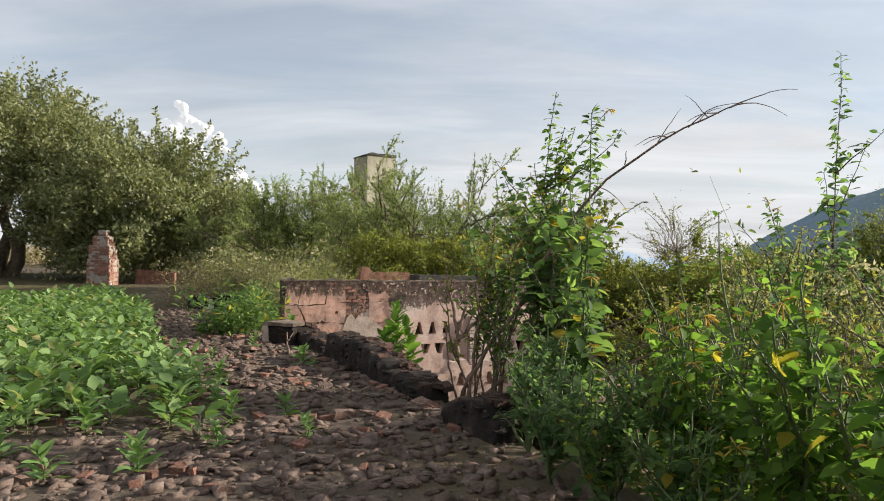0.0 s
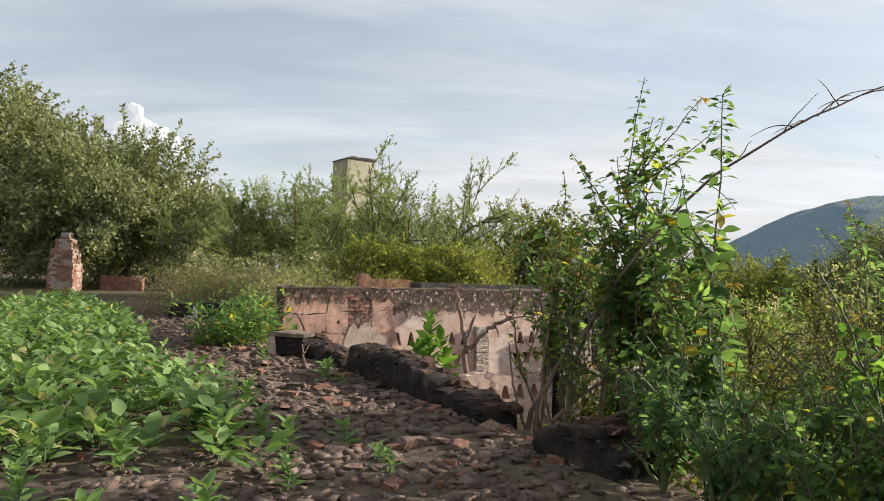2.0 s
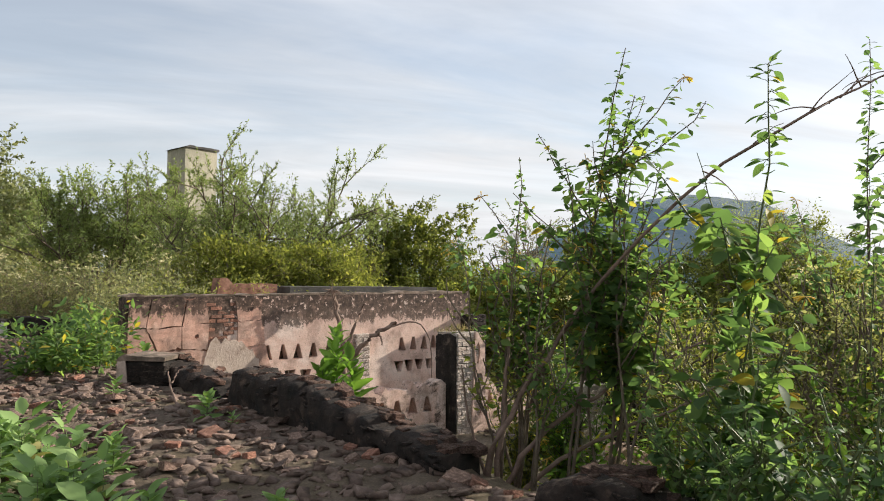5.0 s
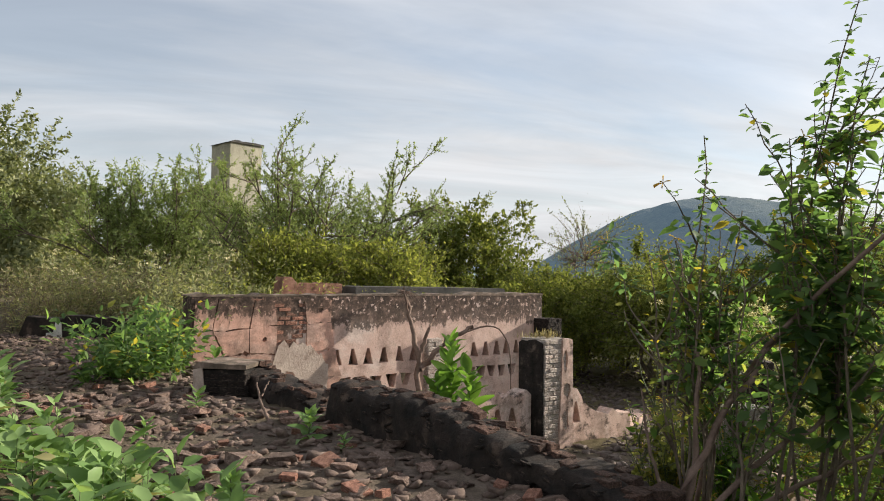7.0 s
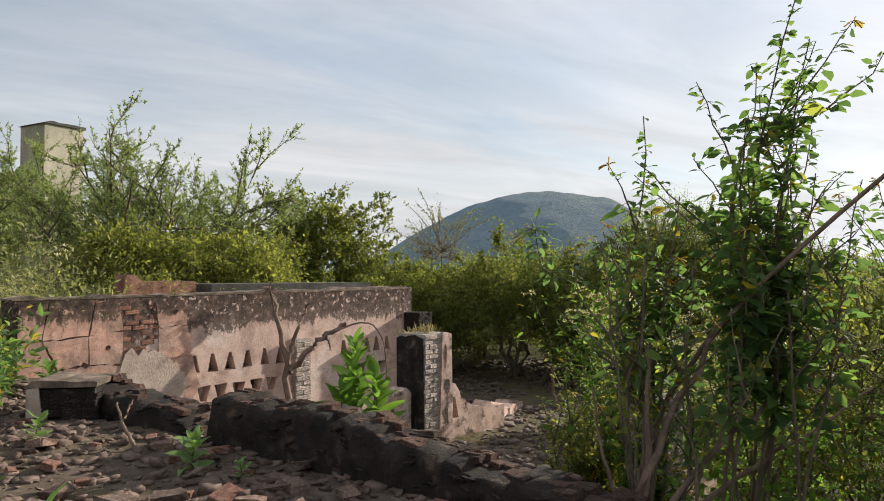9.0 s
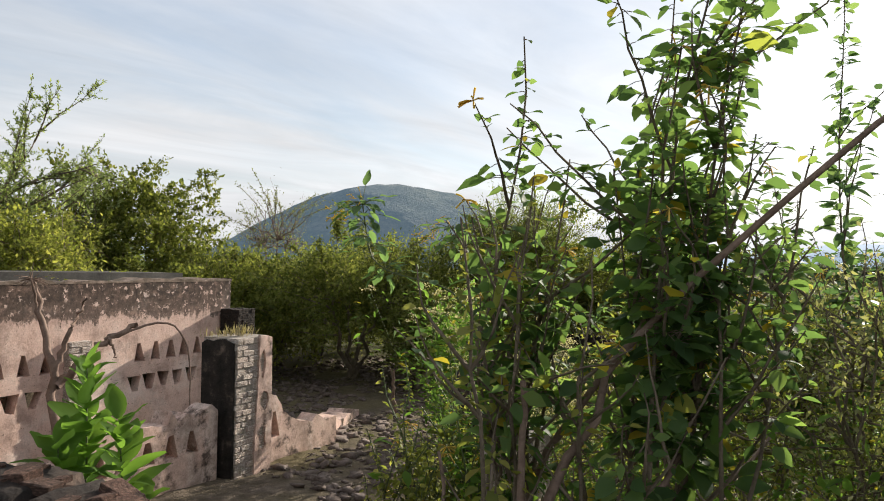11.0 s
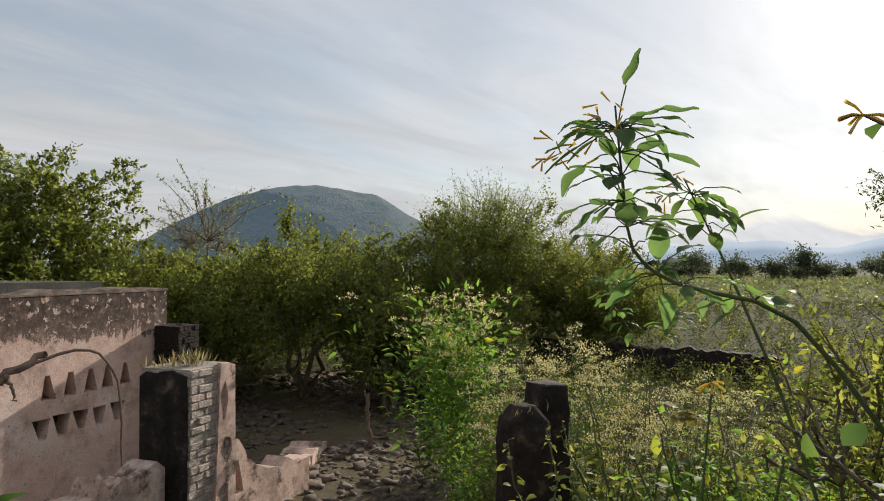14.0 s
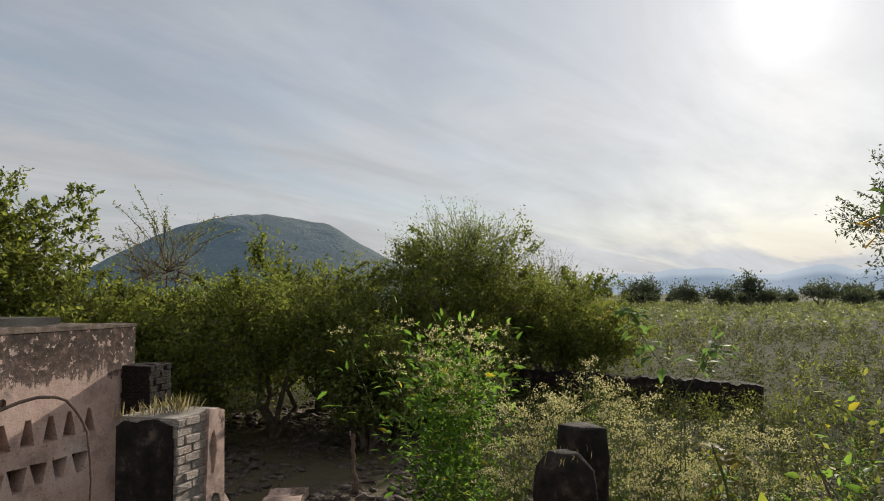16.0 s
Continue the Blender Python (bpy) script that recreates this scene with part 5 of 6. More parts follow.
arch = [(0.75, 7.9, 0.7), (1.06, 7.02, 1.64), (1.45, 6.5, 2.25), (1.9, 6.0, 2.58), (2.3, 5.95, 2.8), (2.6, 5.95, 2.93)]
dead_wood("arching_branch", (0.75, 7.9, -0.3), [([(0.7, 8.1, -0.3)] + arch, 0.020, 0.005)], "long bare arching branch with drooping twigs",
          [((q[0], q[1], q[2]), rng.uniform(0.3, 0.55), (rng.normal(0, .5) + .4, rng.normal(0, .5), rng.uniform(-.2, .7))) for q in [tuple(np.array(arch[3]) * (1 - f) + np.array(arch[5]) * f) for f in np.linspace(0, 1, 9)] + [arch[2], tuple((np.array(arch[2]) + np.array(arch[3])) / 2)]])
dead_wood("twisted_trunk", (0.25, 7.65, -0.5), [([(0.25, 7.65, -0.5), (0.25, 7.6, 0.1), (0.5, 7.55, 0.6), (0.95, 7.5, 1.1), (1.5, 7.45, 1.75)], 0.034, 0.010), ([(0.27, 7.6, -0.4), (0.6, 7.5, 0.2), (1.2, 7.4, 0.55), (2.1, 7.3, 0.95)], 0.026, 0.008),
          ([(0.27, 7.6, -0.5), (0.36, 7.6, 0.3), (0.42, 7.65, 1.0)], 0.028, 0.012), ([(0.35, 7.7, -0.5), (0.9, 7.6, 0.0), (1.6, 7.5, 0.25), (2.5, 7.4, 0.6)], 0.024, 0.008), ([(0.25, 7.62, -0.3), (0.1, 7.7, 0.3), (0.05, 7.75, 0.75)], 0.016, 0.006)], "twisted grey-brown trunk of the leaning bush")
dead_wood("dead_tree", (0.45, 15.72, -1.25), [([(0.45, 15.72, -1.25), (0.42, 15.75, -0.2), (0.25, 15.85, 0.6), (0.15, 15.9, 1.2)], 0.065, 0.032), ([(0.42, 15.75, -0.2), (0.85, 15.62, 0.3), (1.35, 15.55, 0.58)], 0.06, 0.035), ([(0.4, 15.76, 0.0), (0.55, 15.7, 0.5), (0.75, 15.7, 0.95)], 0.045, 0.018),
          ([(0.95, 15.6, 0.4), (1.7, 15.5, 0.66), (2.05, 15.45, 0.35), (2.08, 15.45, -0.7)], 0.02, 0.008), ([(1.0, 15.6, 0.42), (1.1, 15.55, 0.15)], 0.03, 0.01), ([(0.2, 15.85, 0.8), (0.1, 15.8, 1.3)], 0.02, 0.008)], "dead bare tree leaning before the pink wall",
          [((0.15, 15.9, 1.2), rng.uniform(0.15, 0.3), (rng.normal(), rng.normal(), rng.uniform(-.3, .8))) for k in range(34)])
dead_wood("dry_sapling", (6.45, 16.3, -1.45), [([(6.45, 16.3, -1.45), (6.42, 16.35, -1.0), (6.4, 16.3, -0.6)], 0.04, 0.025), ([(6.42, 16.33, -0.85), (6.3, 16.3, -0.55)], 0.02, 0.008)], "dry sapling stump among the stones")
dead_wood("dry_stick", (-2.35, 10.55, 0.0), [([(-2.3, 10.45, 0.0), (-2.42, 10.7, 0.22), (-2.45, 10.85, 0.38)], 0.018, 0.008), ([(-2.42, 10.7, 0.22), (-2.33, 10.8, 0.4)], 0.012, 0.005)], "pale forked stick stuck in the rubble")


def sprig(name, pts, tip_leaves, leaf_len, label, mat, flowers=26, reach=0.5):
    """One woody shoot with a crown of leaves and hanging flower tubes at its tip."""
    o = np.array(pts[0])
    t = thing(name, *pts[0], label, "shrub shoot")
    p = np.array(pts) - o
    s = np.linspace(0, len(p) - 1, 16)
    p = np.stack([np.interp(s, np.arange(len(p)), p[:, c]) for c in range(3)], -1)
    p[1:-1] = (p[:-2] + 2 * p[1:-1] + p[2:]) / 4
    w = Geo()
    tube(w, p, np.linspace(0.007, 0.0025, 16), 6)
    part("stem", w, STEM, t, smooth=True)
    for k in range(tip_leaves):
        q = 1 - reach * rng.random() ** 1.8
        base = p[int(q * 15)]
        out = unit(np.array([rng.normal(), rng.normal(), rng.normal(0.1, 0.5)]))
        a = base + out * rng.uniform(0.03, 0.12)
        st = Geo()
        tube(st, [base, (base + a) / 2 + [0, 0, 0.01], a], 0.002, 3)
        part("leaf_stalk", st, STEM, t)
        size = leaf_len * rng.uniform(0.6, 1.2)
        ob = part("leaf", blade_mesh(mat, int(rng.integers(4))), mat, t)
        ob.matrix_local = Matrix.LocRotScale(Vector(a), Vector(out + [0, 0, -0.2]).to_track_quat("X", "Z"), (size, size * 0.58, size))
    for k in range(flowers):
        f = Geo()
        c = p[-1] + rng.normal(0, 0.02, 3) + np.array([-0.04, 0.05, -0.05]) * rng.uniform(0, 2.6)
        d = unit(np.array([rng.normal(-.3, .6), rng.normal(.3, .6), rng.normal(-.3, .5)]))
        tube(f, [c, c + d * 0.014, c + d * 0.034, c + d * 0.038], [0.001, 0.0022, 0.0026, 0.004], 5)
        part("flower_tube", f, PETAL, t)


sprig("flowering_shoot", [(0.95, 8.2, 0.9), (0.75, 8.45, 1.36), (0.5, 8.66, 1.42), (0.40, 8.72, 1.5), (0.36, 8.72, 1.68), (0.33, 8.72, 1.84)], 76, 0.082, "arching tree tobacco shoot with leaves and tubular flowers", LEAF_DARK, 30, 0.72)
sprig("leafy_shoot", [(1.3, 8.4, 0.3), (1.15, 8.6, 1.1), (1.1, 8.75, 1.5), (1.05, 8.85, 1.75)], 26, 0.11, "leafy tree tobacco shoot standing over the yard", LEAF_NIC)
sprig("leaning_shoot", [(5.12, 10.98, float(height(5.12, 10.98)) - 0.03), (5.15, 10.91, 0.05), (5.16, 10.9, 0.54), (5.12, 11.0, 0.78), (5.06, 11.16, 1.01), (5.02, 11.27, 1.25), (4.97, 11.38, 1.41)], 34, 0.13, "tall leaning tree tobacco shoot among the flowering weeds", LEAF_NIC, 12, 0.45)
sprig("upright_shoot", [(5.17, 10.9, float(height(5.17, 10.9)) - 0.03), (5.17, 10.88, 0.1), (5.17, 10.88, 0.56), (5.19, 10.79, 0.73), (5.22, 10.69, 0.91), (5.25, 10.62, 1.04)], 20, 0.15, "upright tree tobacco shoot with a few yellowing leaves", LEAF_NIC, 0, 0.4)
sprig("yellowing_shoot", [(4.82, 10.6, float(height(4.82, 10.6)) - 0.03), (4.84, 10.58, -0.38), (4.88, 10.45, -0.03), (4.9, 10.39, 0.21)], 20, 0.19, "low shoot with large yellow-orange leaves", LEAF_DRY, 0, 0.5)


# ---- posts in the yard ----
def masonry_post(x, y, z0, w, d, h, turn, label, worn):
    t = thing("masonry_post", x, y, z0, label, "post", "posts in the yard")
    t.rotation_euler = (0, 0, radians(turn))
    g = Geo()
    lv = 16
    ring = []
    for i in range(lv):
        q = i / (lv - 1)
        k = 1.0 if q < 0.85 else math.sqrt(max(0.05, 1 - ((q - 0.85) / 0.15) ** 2 * worn))
        for a in range(24):
            th = 2 * math.pi * a / 24
            cx, cy = math.cos(th), math.sin(th)
            m = 1 / max(abs(cx), abs(cy)) * (1 - 0.06 * abs(math.sin(2 * th)) ** 6)
            n_ = 0.02 * noise.fractal(Vector((cx * 3, cy * 3, q * 6 + x)), 1.0, 2.0, 4)
            ring.append((cx * m * (w / 2 * k + n_), cy * m * (d / 2 * k + n_), q * h))
    f = [(i * 24 + a, i * 24 + (a + 1) % 24, (i + 1) * 24 + (a + 1) % 24, (i + 1) * 24 + a) for i in range(lv - 1) for a in range(24)]
    g.add(ring, [np.array(f), np.array([[(lv - 1) * 24 + a for a in range(24)]])])
    part("shaft", g, DARKSTONE, t, smooth=False)


masonry_post(3.56, 11.24, -1.42, 0.36, 0.38, 1.74, -28, "squat blackened masonry post with a rounded top", 0.8)
masonry_post(4.06, 11.34, -1.42, 0.28, 0.36, 1.84, -28, "taller blackened masonry post behind the rounded one", 0.1)


# ---- undergrowth ----
def stalks(geo, a, b, r):
    a, b = np.asarray(a, float), np.asarray(b, float)
    ang = np.array([0, 2.1, 4.2])
    ring = np.stack([np.cos(ang), np.sin(ang), ang * 0], -1)
    v = np.concatenate([a[:, None] + ring[None] * r, b[:, None] + ring[None] * r * 0.4], 1)
    f = np.array([(0, 1, 4, 3), (1, 2, 5, 4), (2, 0, 3, 5)])
    geo.add(v.reshape(-1, 3), [(f[None] + np.arange(len(a))[:, None, None] * 6).reshape(-1, 4)])


def undergrowth(name, label, x, y, lo, hi, mat, leaf_len, per, ratio=0.4, shape=DIAMOND, stem_mat=None, heads=0.0, lean=0.3, start=0.12, category="weeds"):
    """A stand of thin stalks with their leaves: one mass that nobody could count."""
    t = thing(name, float(np.mean(x)), float(np.mean(y)), float(height(np.mean(x), np.mean(y))), label, category, kind="stuff")
    o = np.array(t.location)
    n = len(x)
    h = rng.uniform(lo, hi, n)
    base = np.stack([x, y, height(x, y) - 0.03], -1) - o
    top = base + np.stack([rng.normal(0, lean, n) * h, rng.normal(0, lean, n) * h, h], -1)
    sg, lg = Geo(), Geo()
    stalks(sg, base, top, 0.004)
    k = np.repeat(np.arange(n), per)
    u = rng.uniform(start, 1.0, len(k))[:, None]
    out = unit(np.stack([rng.normal(0, 1, len(k)), rng.normal(0, 1, len(k)), rng.normal(0.35, 0.5, len(k))], -1))
    arm = rng.uniform(0.0, 0.24, (len(k), 1)) * h[k][:, None]
    pos = base[k] * (1 - u) + top[k] * u + out * arm
    leaves(lg, pos, out + rng.normal(0, .3, out.shape), [0, 0, 1] + rng.normal(0, .5, out.shape), leaf_len * rng.uniform(.6, 1.4, len(k)), ratio, shape)
    tagged(part("stalk_mass", sg, stem_mat or STEM, t), kind="stuff")
    tagged(part("foliage", lg, mat, t), kind="stuff")
    if heads:
        m = rng.random(n) < heads
        hk = np.repeat(np.nonzero(m)[0], 60)
        hg = Geo()
        sub_c = np.repeat(rng.normal(0, 1, (len(hk) // 12, 3)) * [0.10, 0.10, 0.05], 12, axis=0)
        sp = sub_c + rng.normal(0, 1, (len(hk), 3)) * [0.026, 0.026, 0.012]
        leaves(hg, top[hk] + sp, rng.normal(0, 1, sp.shape) + [0, 0, .4], rng.normal(0, 1, sp.shape), rng.uniform(.016, .034, len(hk)), 0.8, DIAMOND)
        tagged(part("flower_head", hg, FLOWER, t, "cream dry flower heads"), kind="stuff")
    return t


def scatter(n, x0, x1, y0, y1, keep=None, clump=0.35):
    x, y = rng.uniform(x0, x1, n), rng.uniform(y0, y1, n)
    f = np.array([noise.noise(Vector((a * 0.9, b * 0.9, 5.2))) for a, b in zip(x, y)])
    m = f > -clump
    if keep is not None:
        m &= keep(x, y)
    return x[m], y[m]


def carpet_edge(y):
    return -1.95 - 0.47 * (y - 6.2) - 0.45 * smooth(7.5, 9, y) + 0.16 * np.sin(y * 1.7)


def in_yard(x, y, margin=0.9):
    return x > np.interp(y, RIM_Y, RIM_X) + margin


def open_view(x, y):
    """Keeps the stony part of the yard and the posts clear."""
    az = np.degrees(np.arctan2(x + 1.1, y - 8.4))
    d = np.hypot(x + 1.1, y - 8.4)
    return (az > 52) & ~((az > 53.5) & (az < 63.5) & (d < 8.2))


undergrowth("tangle_green", "tangle of sunlit green and yellowing weeds in the sunken yard", *scatter(620, 1.2, 9, 1.5, 9.5, lambda x, y: in_yard(x, y, 0.8) & open_view(x, y)), 0.9, 2.1, LEAF_BRIGHT, 0.10, 30, 0.45, OVAL)
undergrowth("tangle_yellow", "yellowing dry weeds in the sunken yard", *scatter(600, 1.8, 11, 0.5, 12.5, lambda x, y: in_yard(x, y, 1.3) & open_view(x, y) & (y < 8.7), 0.02), 0.6, 1.9, LEAF_DRY, 0.075, 34, 0.4, DIAMOND, None, 0.12)
undergrowth("tangle_far", "low dark green scrub on the yard's far side", *scatter(520, 4.5, 16, 8.0, 15.0, lambda x, y: open_view(x, y) & (np.hypot(x + 1.1, y - 8.4) > 8.4), 0.05), 0.3, 0.8, LEAF_SCRUB, 0.08, 26, 0.42, DIAMOND)
for k in range(16):
    a, d = radians(rng.uniform(53, 84)), rng.uniform(8.6, 12.5)
    fx, fy, fr = -1.1 + d * math.sin(a), 8.4 + d * math.cos(a), rng.uniform(0.2, 0.42)
    n = int(rng.integers(9, 18))
    leaf = (LEAF_SHADE, LEAF_YELLOW, LEAF_SCRUB, LEAF_NIC)[int(rng.integers(4))]
    undergrowth("yard_weed", "tall yellowing weed in the yard", rng.normal(fx, fr * 0.5, n), rng.normal(fy, fr * 0.5, n), 0.6, rng.uniform(1.0, 1.5), leaf, rng.uniform(0.05, 0.08), 40, 0.36, DIAMOND, None, 0.0, 0.16, category="weed")["kind"] = "thing"


def umbel_weed(x, y, top, width, label, leaf=LEAF_YELLOW, stems=15):
    """A tall branching weed: thin stems that fork into flat sprays of small cream florets."""
    z0 = float(height(x, y))
    t = thing("flowering_weed", x, y, z0, label, "weed", "flowering weeds")
    h = top - z0
    sg, lg, fg = Geo(), Geo(), Geo()
    for k in range(stems):
        r, a = width * math.sqrt(rng.random()), rng.uniform(0, 6.3)
        foot = np.array([rng.normal(0, 0.08), rng.normal(0, 0.08), -0.03])
        tip = np.array([r * math.cos(a), r * math.sin(a), h * (1 - 0.30 * (r / width) ** 2 - 0.12 * rng.random())])
        bend = (foot + tip) / 2 + [-0.3 * tip[0], -0.3 * tip[1], 0.05]
        fork = bend * 0.35 + tip * 0.65
        tube(sg, [foot, bend, fork], [0.006, 0.004, 0.003], 4)
        m = int(rng.integers(4, 7))
        ends = tip + rng.normal(0, 1, (m, 3)) * [0.09, 0.09, 0.045]
        for e in ends:
            tube(sg, [fork, (fork + e) / 2 + [0, 0, -0.01], e], 0.0018, 3)
            q = 15
            sp = e + rng.normal(0, 1, (q, 3)) * [0.028, 0.028, 0.012]
            leaves(fg, sp, rng.normal(0, 1, (q, 3)) + [0, 0, .4], rng.normal(0, 1, (q, 3)), rng.uniform(.011, .024, q), 0.85, DIAMOND)
        q = 34
        u = rng.uniform(0.15, 1.0, (q, 1))
        on = np.where(u < 0.6, foot + (bend - foot) * (u / 0.6), bend + (tip - bend) * ((u - 0.6) / 0.4))
        out = unit(np.stack([rng.normal(0, 1, q), rng.normal(0, 1, q), rng.normal(0.2, 0.4, q)], -1))
        leaves(lg, on + out * rng.uniform(0.01, 0.10, (q, 1)), out, [0, 0, 1] + rng.normal(0, .4, (q, 3)), rng.uniform(.03, .085, q) * (1.25 - 0.7 * u[:, 0]), 0.34, OVAL)
    tagged(part("stalk_mass", sg, STEM, t), kind="stuff")
    tagged(part("foliage", lg, leaf, t), kind="stuff")
    tagged(part("flower_head", fg, FLOWER, t, "cream dry flower heads"), kind="stuff")


UMBELS = ((5.52, 12.9, 0.4, 0.45), (5.58, 12.6, 0.51, 0.4), (5.75, 12.08, 0.83, 0.45), (5.76, 11.83, 0.55, 0.4), (5.33, 11.31, 0.6, 0.45), (4.87, 11.35, 0.41, 0.35), (5.79, 11.2, 0.24, 0.4),
          (5.42, 10.38, 0.54, 0.5), (5.08, 10.49, 0.41, 0.4), (5.75, 10.3, 0.34, 0.35), (4.61, 10.93, 0.1, 0.35), (4.83, 10.62, 0.0, 0.35), (5.07, 12.65, 0.01, 0.3), (6.04, 12.6, 0.4, 0.4))
for k, (ux, uy, uz, uw) in enumerate(UMBELS):
    umbel_weed(ux, uy, uz, uw, "tall thin-stemmed weed with sprays of cream flower heads", (LEAF_SHADE, LEAF_YELLOW, LEAF_BRIGHT)[k % 3], 18 if uw > 0.38 else 12)
for ux, uy, n in ((5.9, 9.9, 34), (5.3, 9.95, 24), (6.3, 10.6, 26), (5.1, 12.95, 22), (4.55, 10.2, 20)):
    undergrowth("leafy_weed", "fresh green leafy weed in the yard", rng.normal(ux, 0.17, n), rng.normal(uy, 0.17, n), 0.5, 1.15, LEAF_BRIGHT, 0.075, 44, 0.36, OVAL, None, 0.0, 0.2, category="weed")["kind"] = "thing"
undergrowth("flowering_shrub", "tall leafy shrub topped with cream flower heads", *scatter(58, 5.75, 6.6, 13.8, 14.7, None, 1.0), 1.5, 2.65, LEAF_BRIGHT, 0.13, 46, 0.34, OVAL, None, 1.0, 0.13, category="shrub")["kind"] = "thing"
undergrowth("weeds_behind", "tall tangled green weeds and seed stalks behind the wall", *scatter(900, -7.4, -2.4, 14.9, 22, lambda x, y: ((x < -3.2) | (y > 15.6 + 0.39 * (x + 3.45))) & ~((x < -4.4) & (y < 18.8)), 0.3), 0.7, 1.7, LEAF_PALE, 0.085, 30, 0.35, DIAMOND, None, 0.05)
undergrowth("straw_weeds", "dry straw-coloured grass and weeds", *scatter(1100, -8.0, -2.8, 18.8, 25, None, 0.2), 0.5, 1.4, LEAF_STRAW, 0.11, 16, 0.2, DIAMOND, TWIG)
undergrowth("wall_weeds", "green weeds growing along the back of the wall", *scatter(700, -3.3, 5.5, 15.5, 20.5, lambda x, y: y > 15.75 + 0.39 * (x + 3.45)), 0.5, 1.2, LEAF_YELLOW, 0.07, 30, 0.35, DIAMOND)
undergrowth("corner_bush", "leafy dark green bush beside the pink wall's broken end", *scatter(80, -4.5, -3.45, 12.7, 14.3, None, 0.3), 0.25, 0.95, LEAF_NIC, 0.12, 34, 0.42, OVAL, None, 0.0, 0.34, category="bush")["kind"] = "thing"
undergrowth("plain_weeds", "yellow-green scrub over the open plain", *scatter(6500, 10, 62, -8, 30, lambda x, y: np.abs(y - 8 - 0.12 * x) < 6 + 0.38 * x, 0.1), 0.2, 0.75, LEAF_SCRUB, 0.12, 18, 0.4, DIAMOND)
undergrowth("wall_scrub", "olive scrub before the low far wall", *scatter(700, 11, 18, 9, 19.5, lambda x, y: np.abs((x - 17.0) * 6.3 + (y - 16.3) * 2.7 + 13) < 12, 0.3), 0.3, 0.75, LEAF_SHADE, 0.07, 30, 0.4, DIAMOND)
undergrowth("plain_thorns", "yellow-green thorn bushes on the plain", *scatter(1500, 14, 70, -6, 34, lambda x, y: np.abs(y - 8 - 0.12 * x) < 6 + 0.38 * x, -0.2), 0.5, 1.2, LEAF_YELLOW, 0.12, 30, 0.4, DIAMOND)
undergrowth("plain_grass", "olive and straw scrub on the far plain", *scatter(5200, 58, 190, -25, 95, None, 0.2), 0.4, 1.3, LEAF_TREE, 0.5, 9, 0.45, DIAMOND)
undergrowth("tall_tangle", "tall fine-leaved yellow-green weeds beside the bushes", *scatter(110, 1.5, 7, 2.8, 8.5, lambda x, y: in_yard(x, y, 1.1), 0.3), 1.7, 2.9, LEAF_YELLOW, 0.055, 64, 0.4, DIAMOND, None, 0.08)
undergrowth("dry_field", "field of tall dry straw-yellow stalks", *scatter(3000, -62, -14, 50, 75, None, 1.0), 0.9, 1.8, LEAF_STRAW, 0.4, 8, 0.25, DIAMOND, TWIG, category="crop field")
for k in range(20):
    a, d = radians(rng.uniform(-24, 56)), rng.uniform(42, 75)
    r = rng.uniform(1.8, 3.2)
    shrub("scrub_clump", d * math.sin(a), d * math.cos(a), (r * 1.3, r * 1.3, r * 0.75), r * 0.6, DIAMOND, LEAF_YELLOW if rng.random() < .6 else LEAF_MESQ, "yellow-green thorn scrub on the plain", "shrub", 150, 26, 0.25, 0.45, 1.0, 3, 0.08, 0.45, -0.8, 0.5, 0.2, 0.2, "scrub", limbs=6)


for az, r, tall in ((68.6, 4.2, 1.0), (72.0, 3.2, 1.0), (74.6, 3.2, 0.9), (76.6, 2.2, 2.0), (77.8, 3.0, 0.8), (81.3, 4.4, 0.7), (83.5, 3.0, 0.7)):
    px, py = 150 * math.sin(radians(az)) - 1.2, 150 * math.cos(radians(az)) + 8.7
    shrub("field_tree", px, py, (r, r, r * 0.55 * tall), r * 0.95 * tall, DIAMOND, LEAF_FAR, "dark bushy tree on the open plain", "tree", 110, 18, 0.5, 0.5, 2.0, 3, 0.2, 0.35, -0.6, 1.0, 0.3, 0.2, "trees on the plain", limbs=20)

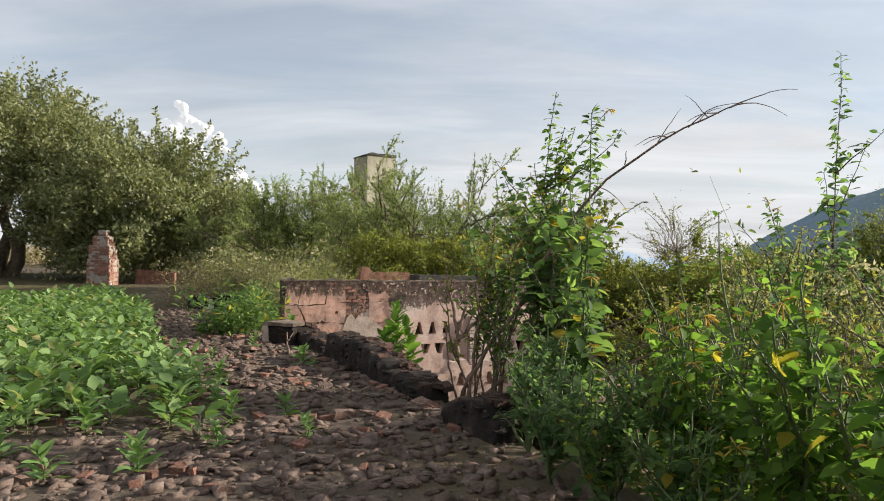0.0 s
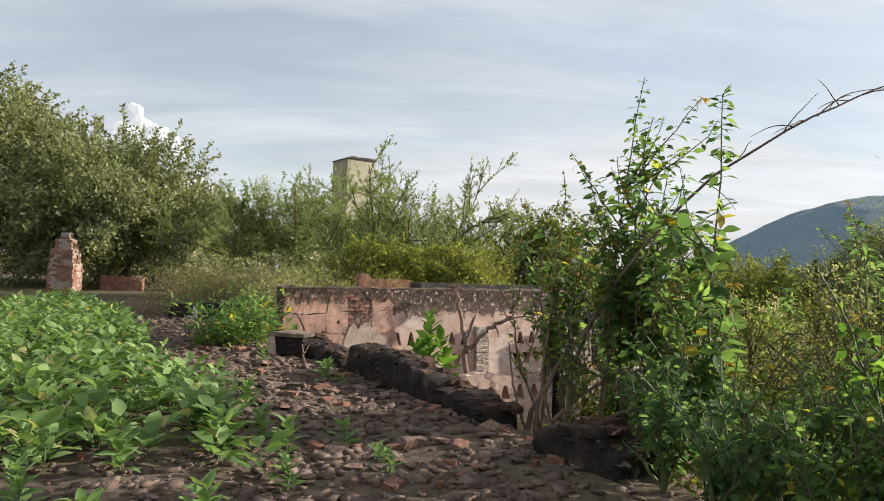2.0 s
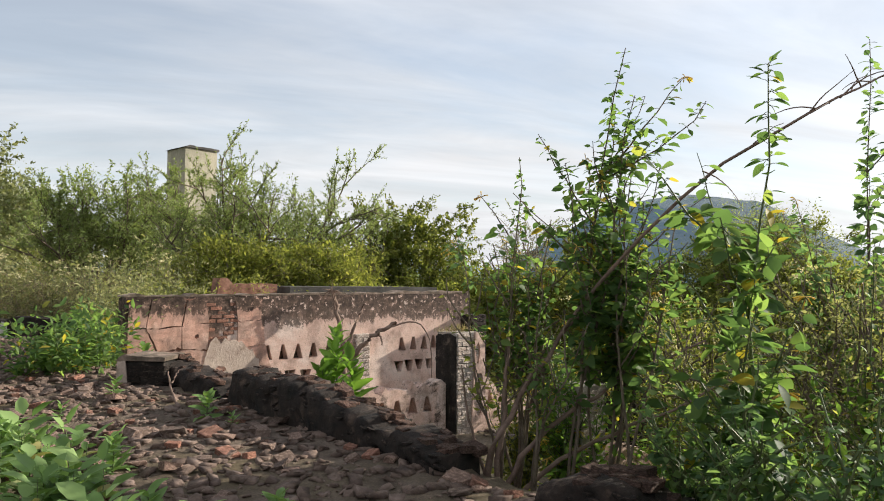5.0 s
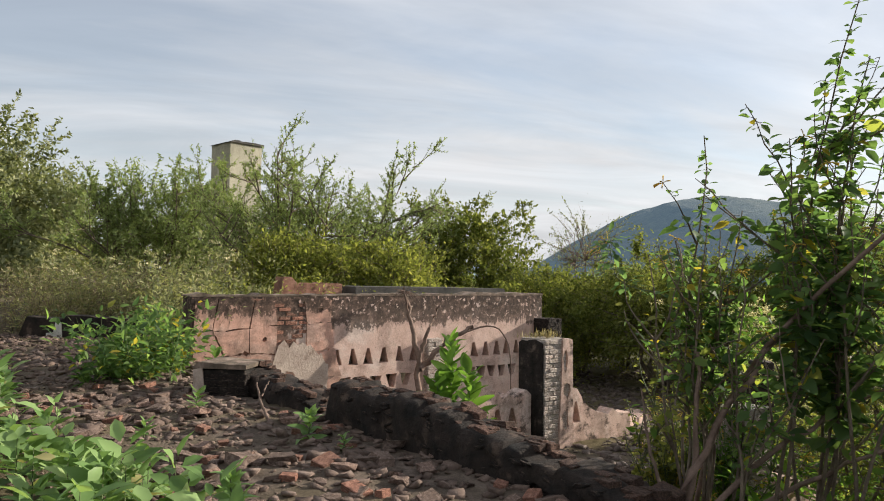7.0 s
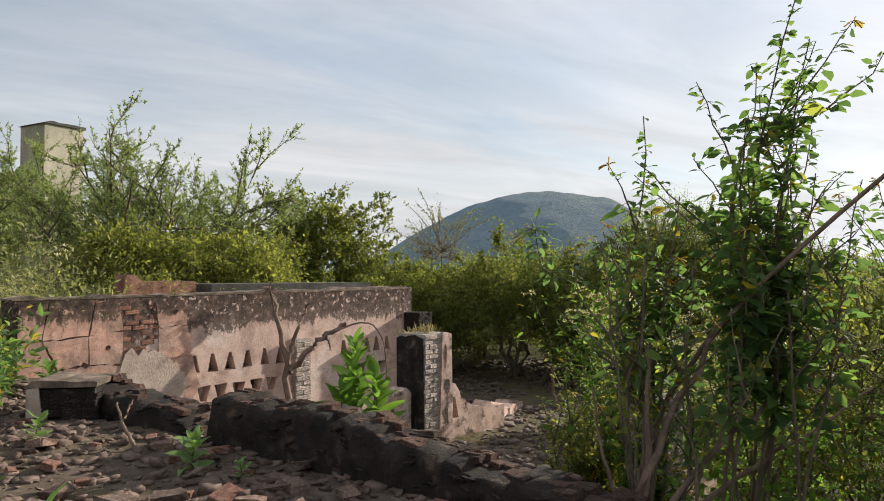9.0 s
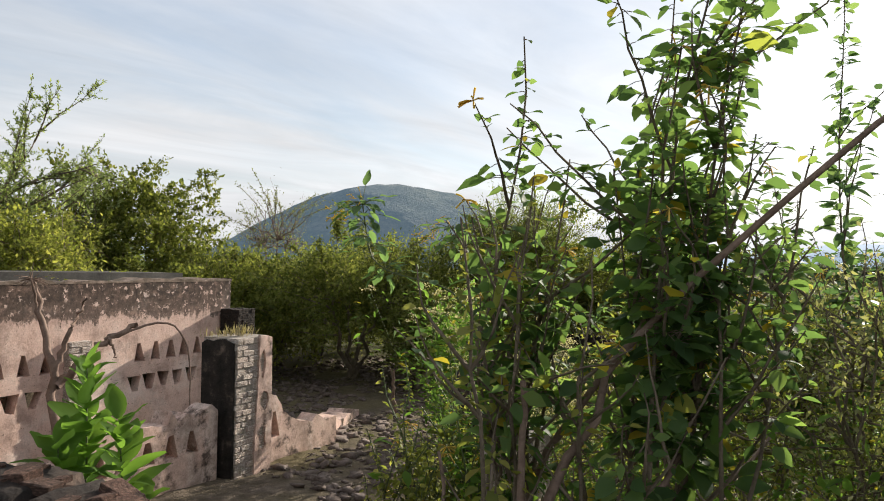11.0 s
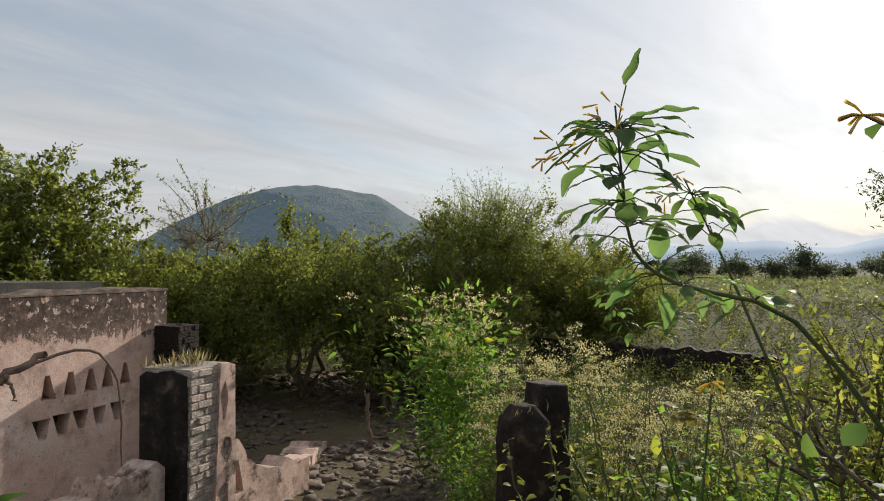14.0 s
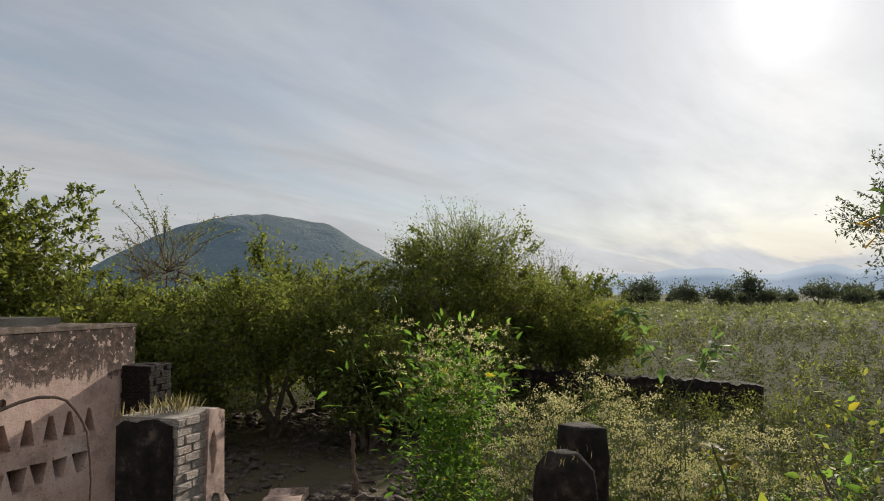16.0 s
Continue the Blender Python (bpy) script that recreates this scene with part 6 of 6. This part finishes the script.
# weeds over the left of the walk
def weed_carpet():
    n = 4500
    g = Geo()
    x, y = rng.uniform(-19, -1.3, n), 5.0 + 15.2 * rng.random(n) ** 1.15
    dens = np.array([noise.noise(Vector((a * 0.8, b * 0.8, 1.2))) for a, b in zip(x, y)])
    y = y * (1 - 0.12 * np.sin(x * 1.3) * smooth(12, 18, y))
    keep = (x < carpet_edge(y) + 0.4 * dens) & (x > -4 - 0.95 * y) & (dens > -0.42) & (y > 5.6 + 0.13 * (x + 3) + 0.9 * dens + 0.2 * np.sin(x * 1.9))
    x, y = x[keep], y[keep]
    z = height(x, y)
    h = rng.uniform(0.16, 0.44, len(x)) * (0.7 + 0.3 * smooth(6, 8, y))
    m = 13
    k = np.repeat(np.arange(len(x)), m)
    u = np.tile(np.linspace(0.15, 1, m), len(x))
    ang = np.tile(np.arange(m) * 2.4, len(x)) + np.repeat(rng.uniform(0, 6, len(x)), m)
    out = np.stack([np.cos(ang), np.sin(ang), 0.15 + 0.6 * u], -1) + rng.normal(0, .22, (len(k), 3))
    pos = np.stack([x[k], y[k], z[k] + h[k] * u], -1) + out * 0.04
    leaves(g, pos, out, [0, 0, 1] + rng.normal(0, .35, (len(k), 3)), rng.uniform(.09, .225, len(k)), rng.uniform(.42, .62, len(k)), OVAL)
    t = thing("weed_carpet", -5, 10, 0, "thick carpet of low green broadleaf weeds", "weeds", kind="stuff")
    sg = Geo()
    stalks(sg, np.stack([x, y, z - .02], -1), np.stack([x, y, z + h], -1), 0.006)
    for ob in (part("foliage", g, LEAF_WEED, t), part("stalk_mass", sg, STEM, t)):
        ob.location = (5, -10, 0)
        ob["kind"] = "stuff"


weed_carpet()


def grass_tuft(x, y, z, n, h):
    """Dry grass on a wall top."""
    t = thing("grass_tuft", x, y, z, "tuft of dry straw-coloured grass on the masonry", "grass", "grass tufts")
    g = Geo()
    p = np.stack([rng.normal(0, .1, n), rng.normal(0, .07, n), np.full(n, -0.01)], -1)
    leaves(g, p, np.stack([rng.normal(0, .35, n), rng.normal(0, .35, n), np.ones(n)], -1), rng.normal(0, 1, (n, 3)), h * rng.uniform(.5, 1.3, n), 0.05, DIAMOND)
    tagged(part("blade_mass", g, LEAF_STRAW, t), kind="stuff")


# ---- rubble, last ----
def rock_arrays(me):
    v = np.array([p.co for p in me.vertices])
    return v, np.array([list(p.vertices) for p in me.polygons])


ROCK_ARRAYS = [rock_arrays(m) for m in ROCKS]


def strewn(geo, x, y, size, sink=0.15):
    for a, b, s in zip(x, y, size):
        v, f = ROCK_ARRAYS[int(rng.integers(len(ROCK_ARRAYS)))]
        m = np.array(Euler((rng.normal(0, .25), rng.normal(0, .25), rng.uniform(0, 6.3))).to_matrix())
        w = (v * [s * 1.3, s, s * rng.uniform(.5, .9)]) @ m.T + [a, b, float(height(a, b)) + s * (0.22 - sink)]
        geo.add(w, [f])


def on_walk(x, y):
    return (x > np.where(y < 6.2, -9 + 2.5 * np.sin(y * 1.4), carpet_edge(y) - 0.5)) & (x < np.interp(y, RIM_Y, RIM_X) + 0.1)


rx, ry = scatter(26000, -10, 1.6, 1.5, 18.5, on_walk, 0.6)
g = Geo()
strewn(g, rx, ry, 0.02 + 0.115 * rng.random(len(rx)) ** 2.3)
fx, fy = scatter(5200, -11, 4.0, -5.0, 5.5, lambda x, y: (x < np.interp(y, RIM_Y, RIM_X) + 0.1) & (rng.random(len(x)) < 0.25 + 0.75 * smooth(-5, 3, y) * smooth(-11, -6, x)), 0.3)
strewn(g, fx, fy, 0.02 + 0.09 * rng.random(len(fx)) ** 2.6)
tagged(part("rubble_bed", g, STONE), "broken brick and stone rubble strewn over the walk", "rubble", kind="stuff")
yx, yy = scatter(7000, 2.6, 13, 12.5, 24, lambda x, y: x > (y - 13) * 0.2 + 2, 0.3)
g = Geo()
strewn(g, yx, yy, 0.025 + 0.18 * rng.random(len(yx)) ** 2.6)
tagged(part("yard_stones", g, YARDSTONE), "brown loose stones covering the yard floor", "rubble", kind="stuff")
bed = thing("loose_bricks", -2.3, 8.5, 0, "broken red bricks and stones lying loose on the walk", "rubble")
bx_, by_ = scatter(900, -5, 0.6, 4.2, 13, on_walk, 0.2)
for a, b in list(zip(bx_, by_))[:300]:
    s = rng.uniform(0.07, 0.19) * (0.7 if b < 6.3 else 1.0)
    flat = rng.random() < 0.3
    ob = part("brick" if flat else "stone", (BRICK_MESHES if flat else ROCKS)[int(rng.integers(8))], BRICK if flat else STONE, bed)
    dims = (s * 1.1, s * 0.7, 0.055) if flat else (s * 1.3, s, s * rng.uniform(.5, .8))
    ob.matrix_local = pose(a + 2.3, b - 8.5, float(height(a, b)) + dims[2] * 0.3, rng.normal(0, 9), rng.normal(0, 9), rng.uniform(0, 360)) @ Matrix.Diagonal((*dims, 1))


bare_bricks()
plaster_slabs()
grass_tuft(2.35, 14.5, 0.47, 90, 0.16)
grass_tuft(2.1, 14.6, 0.46, 50, 0.12)
grass_tuft(3.55, 11.2, 0.28, 26, 0.07)
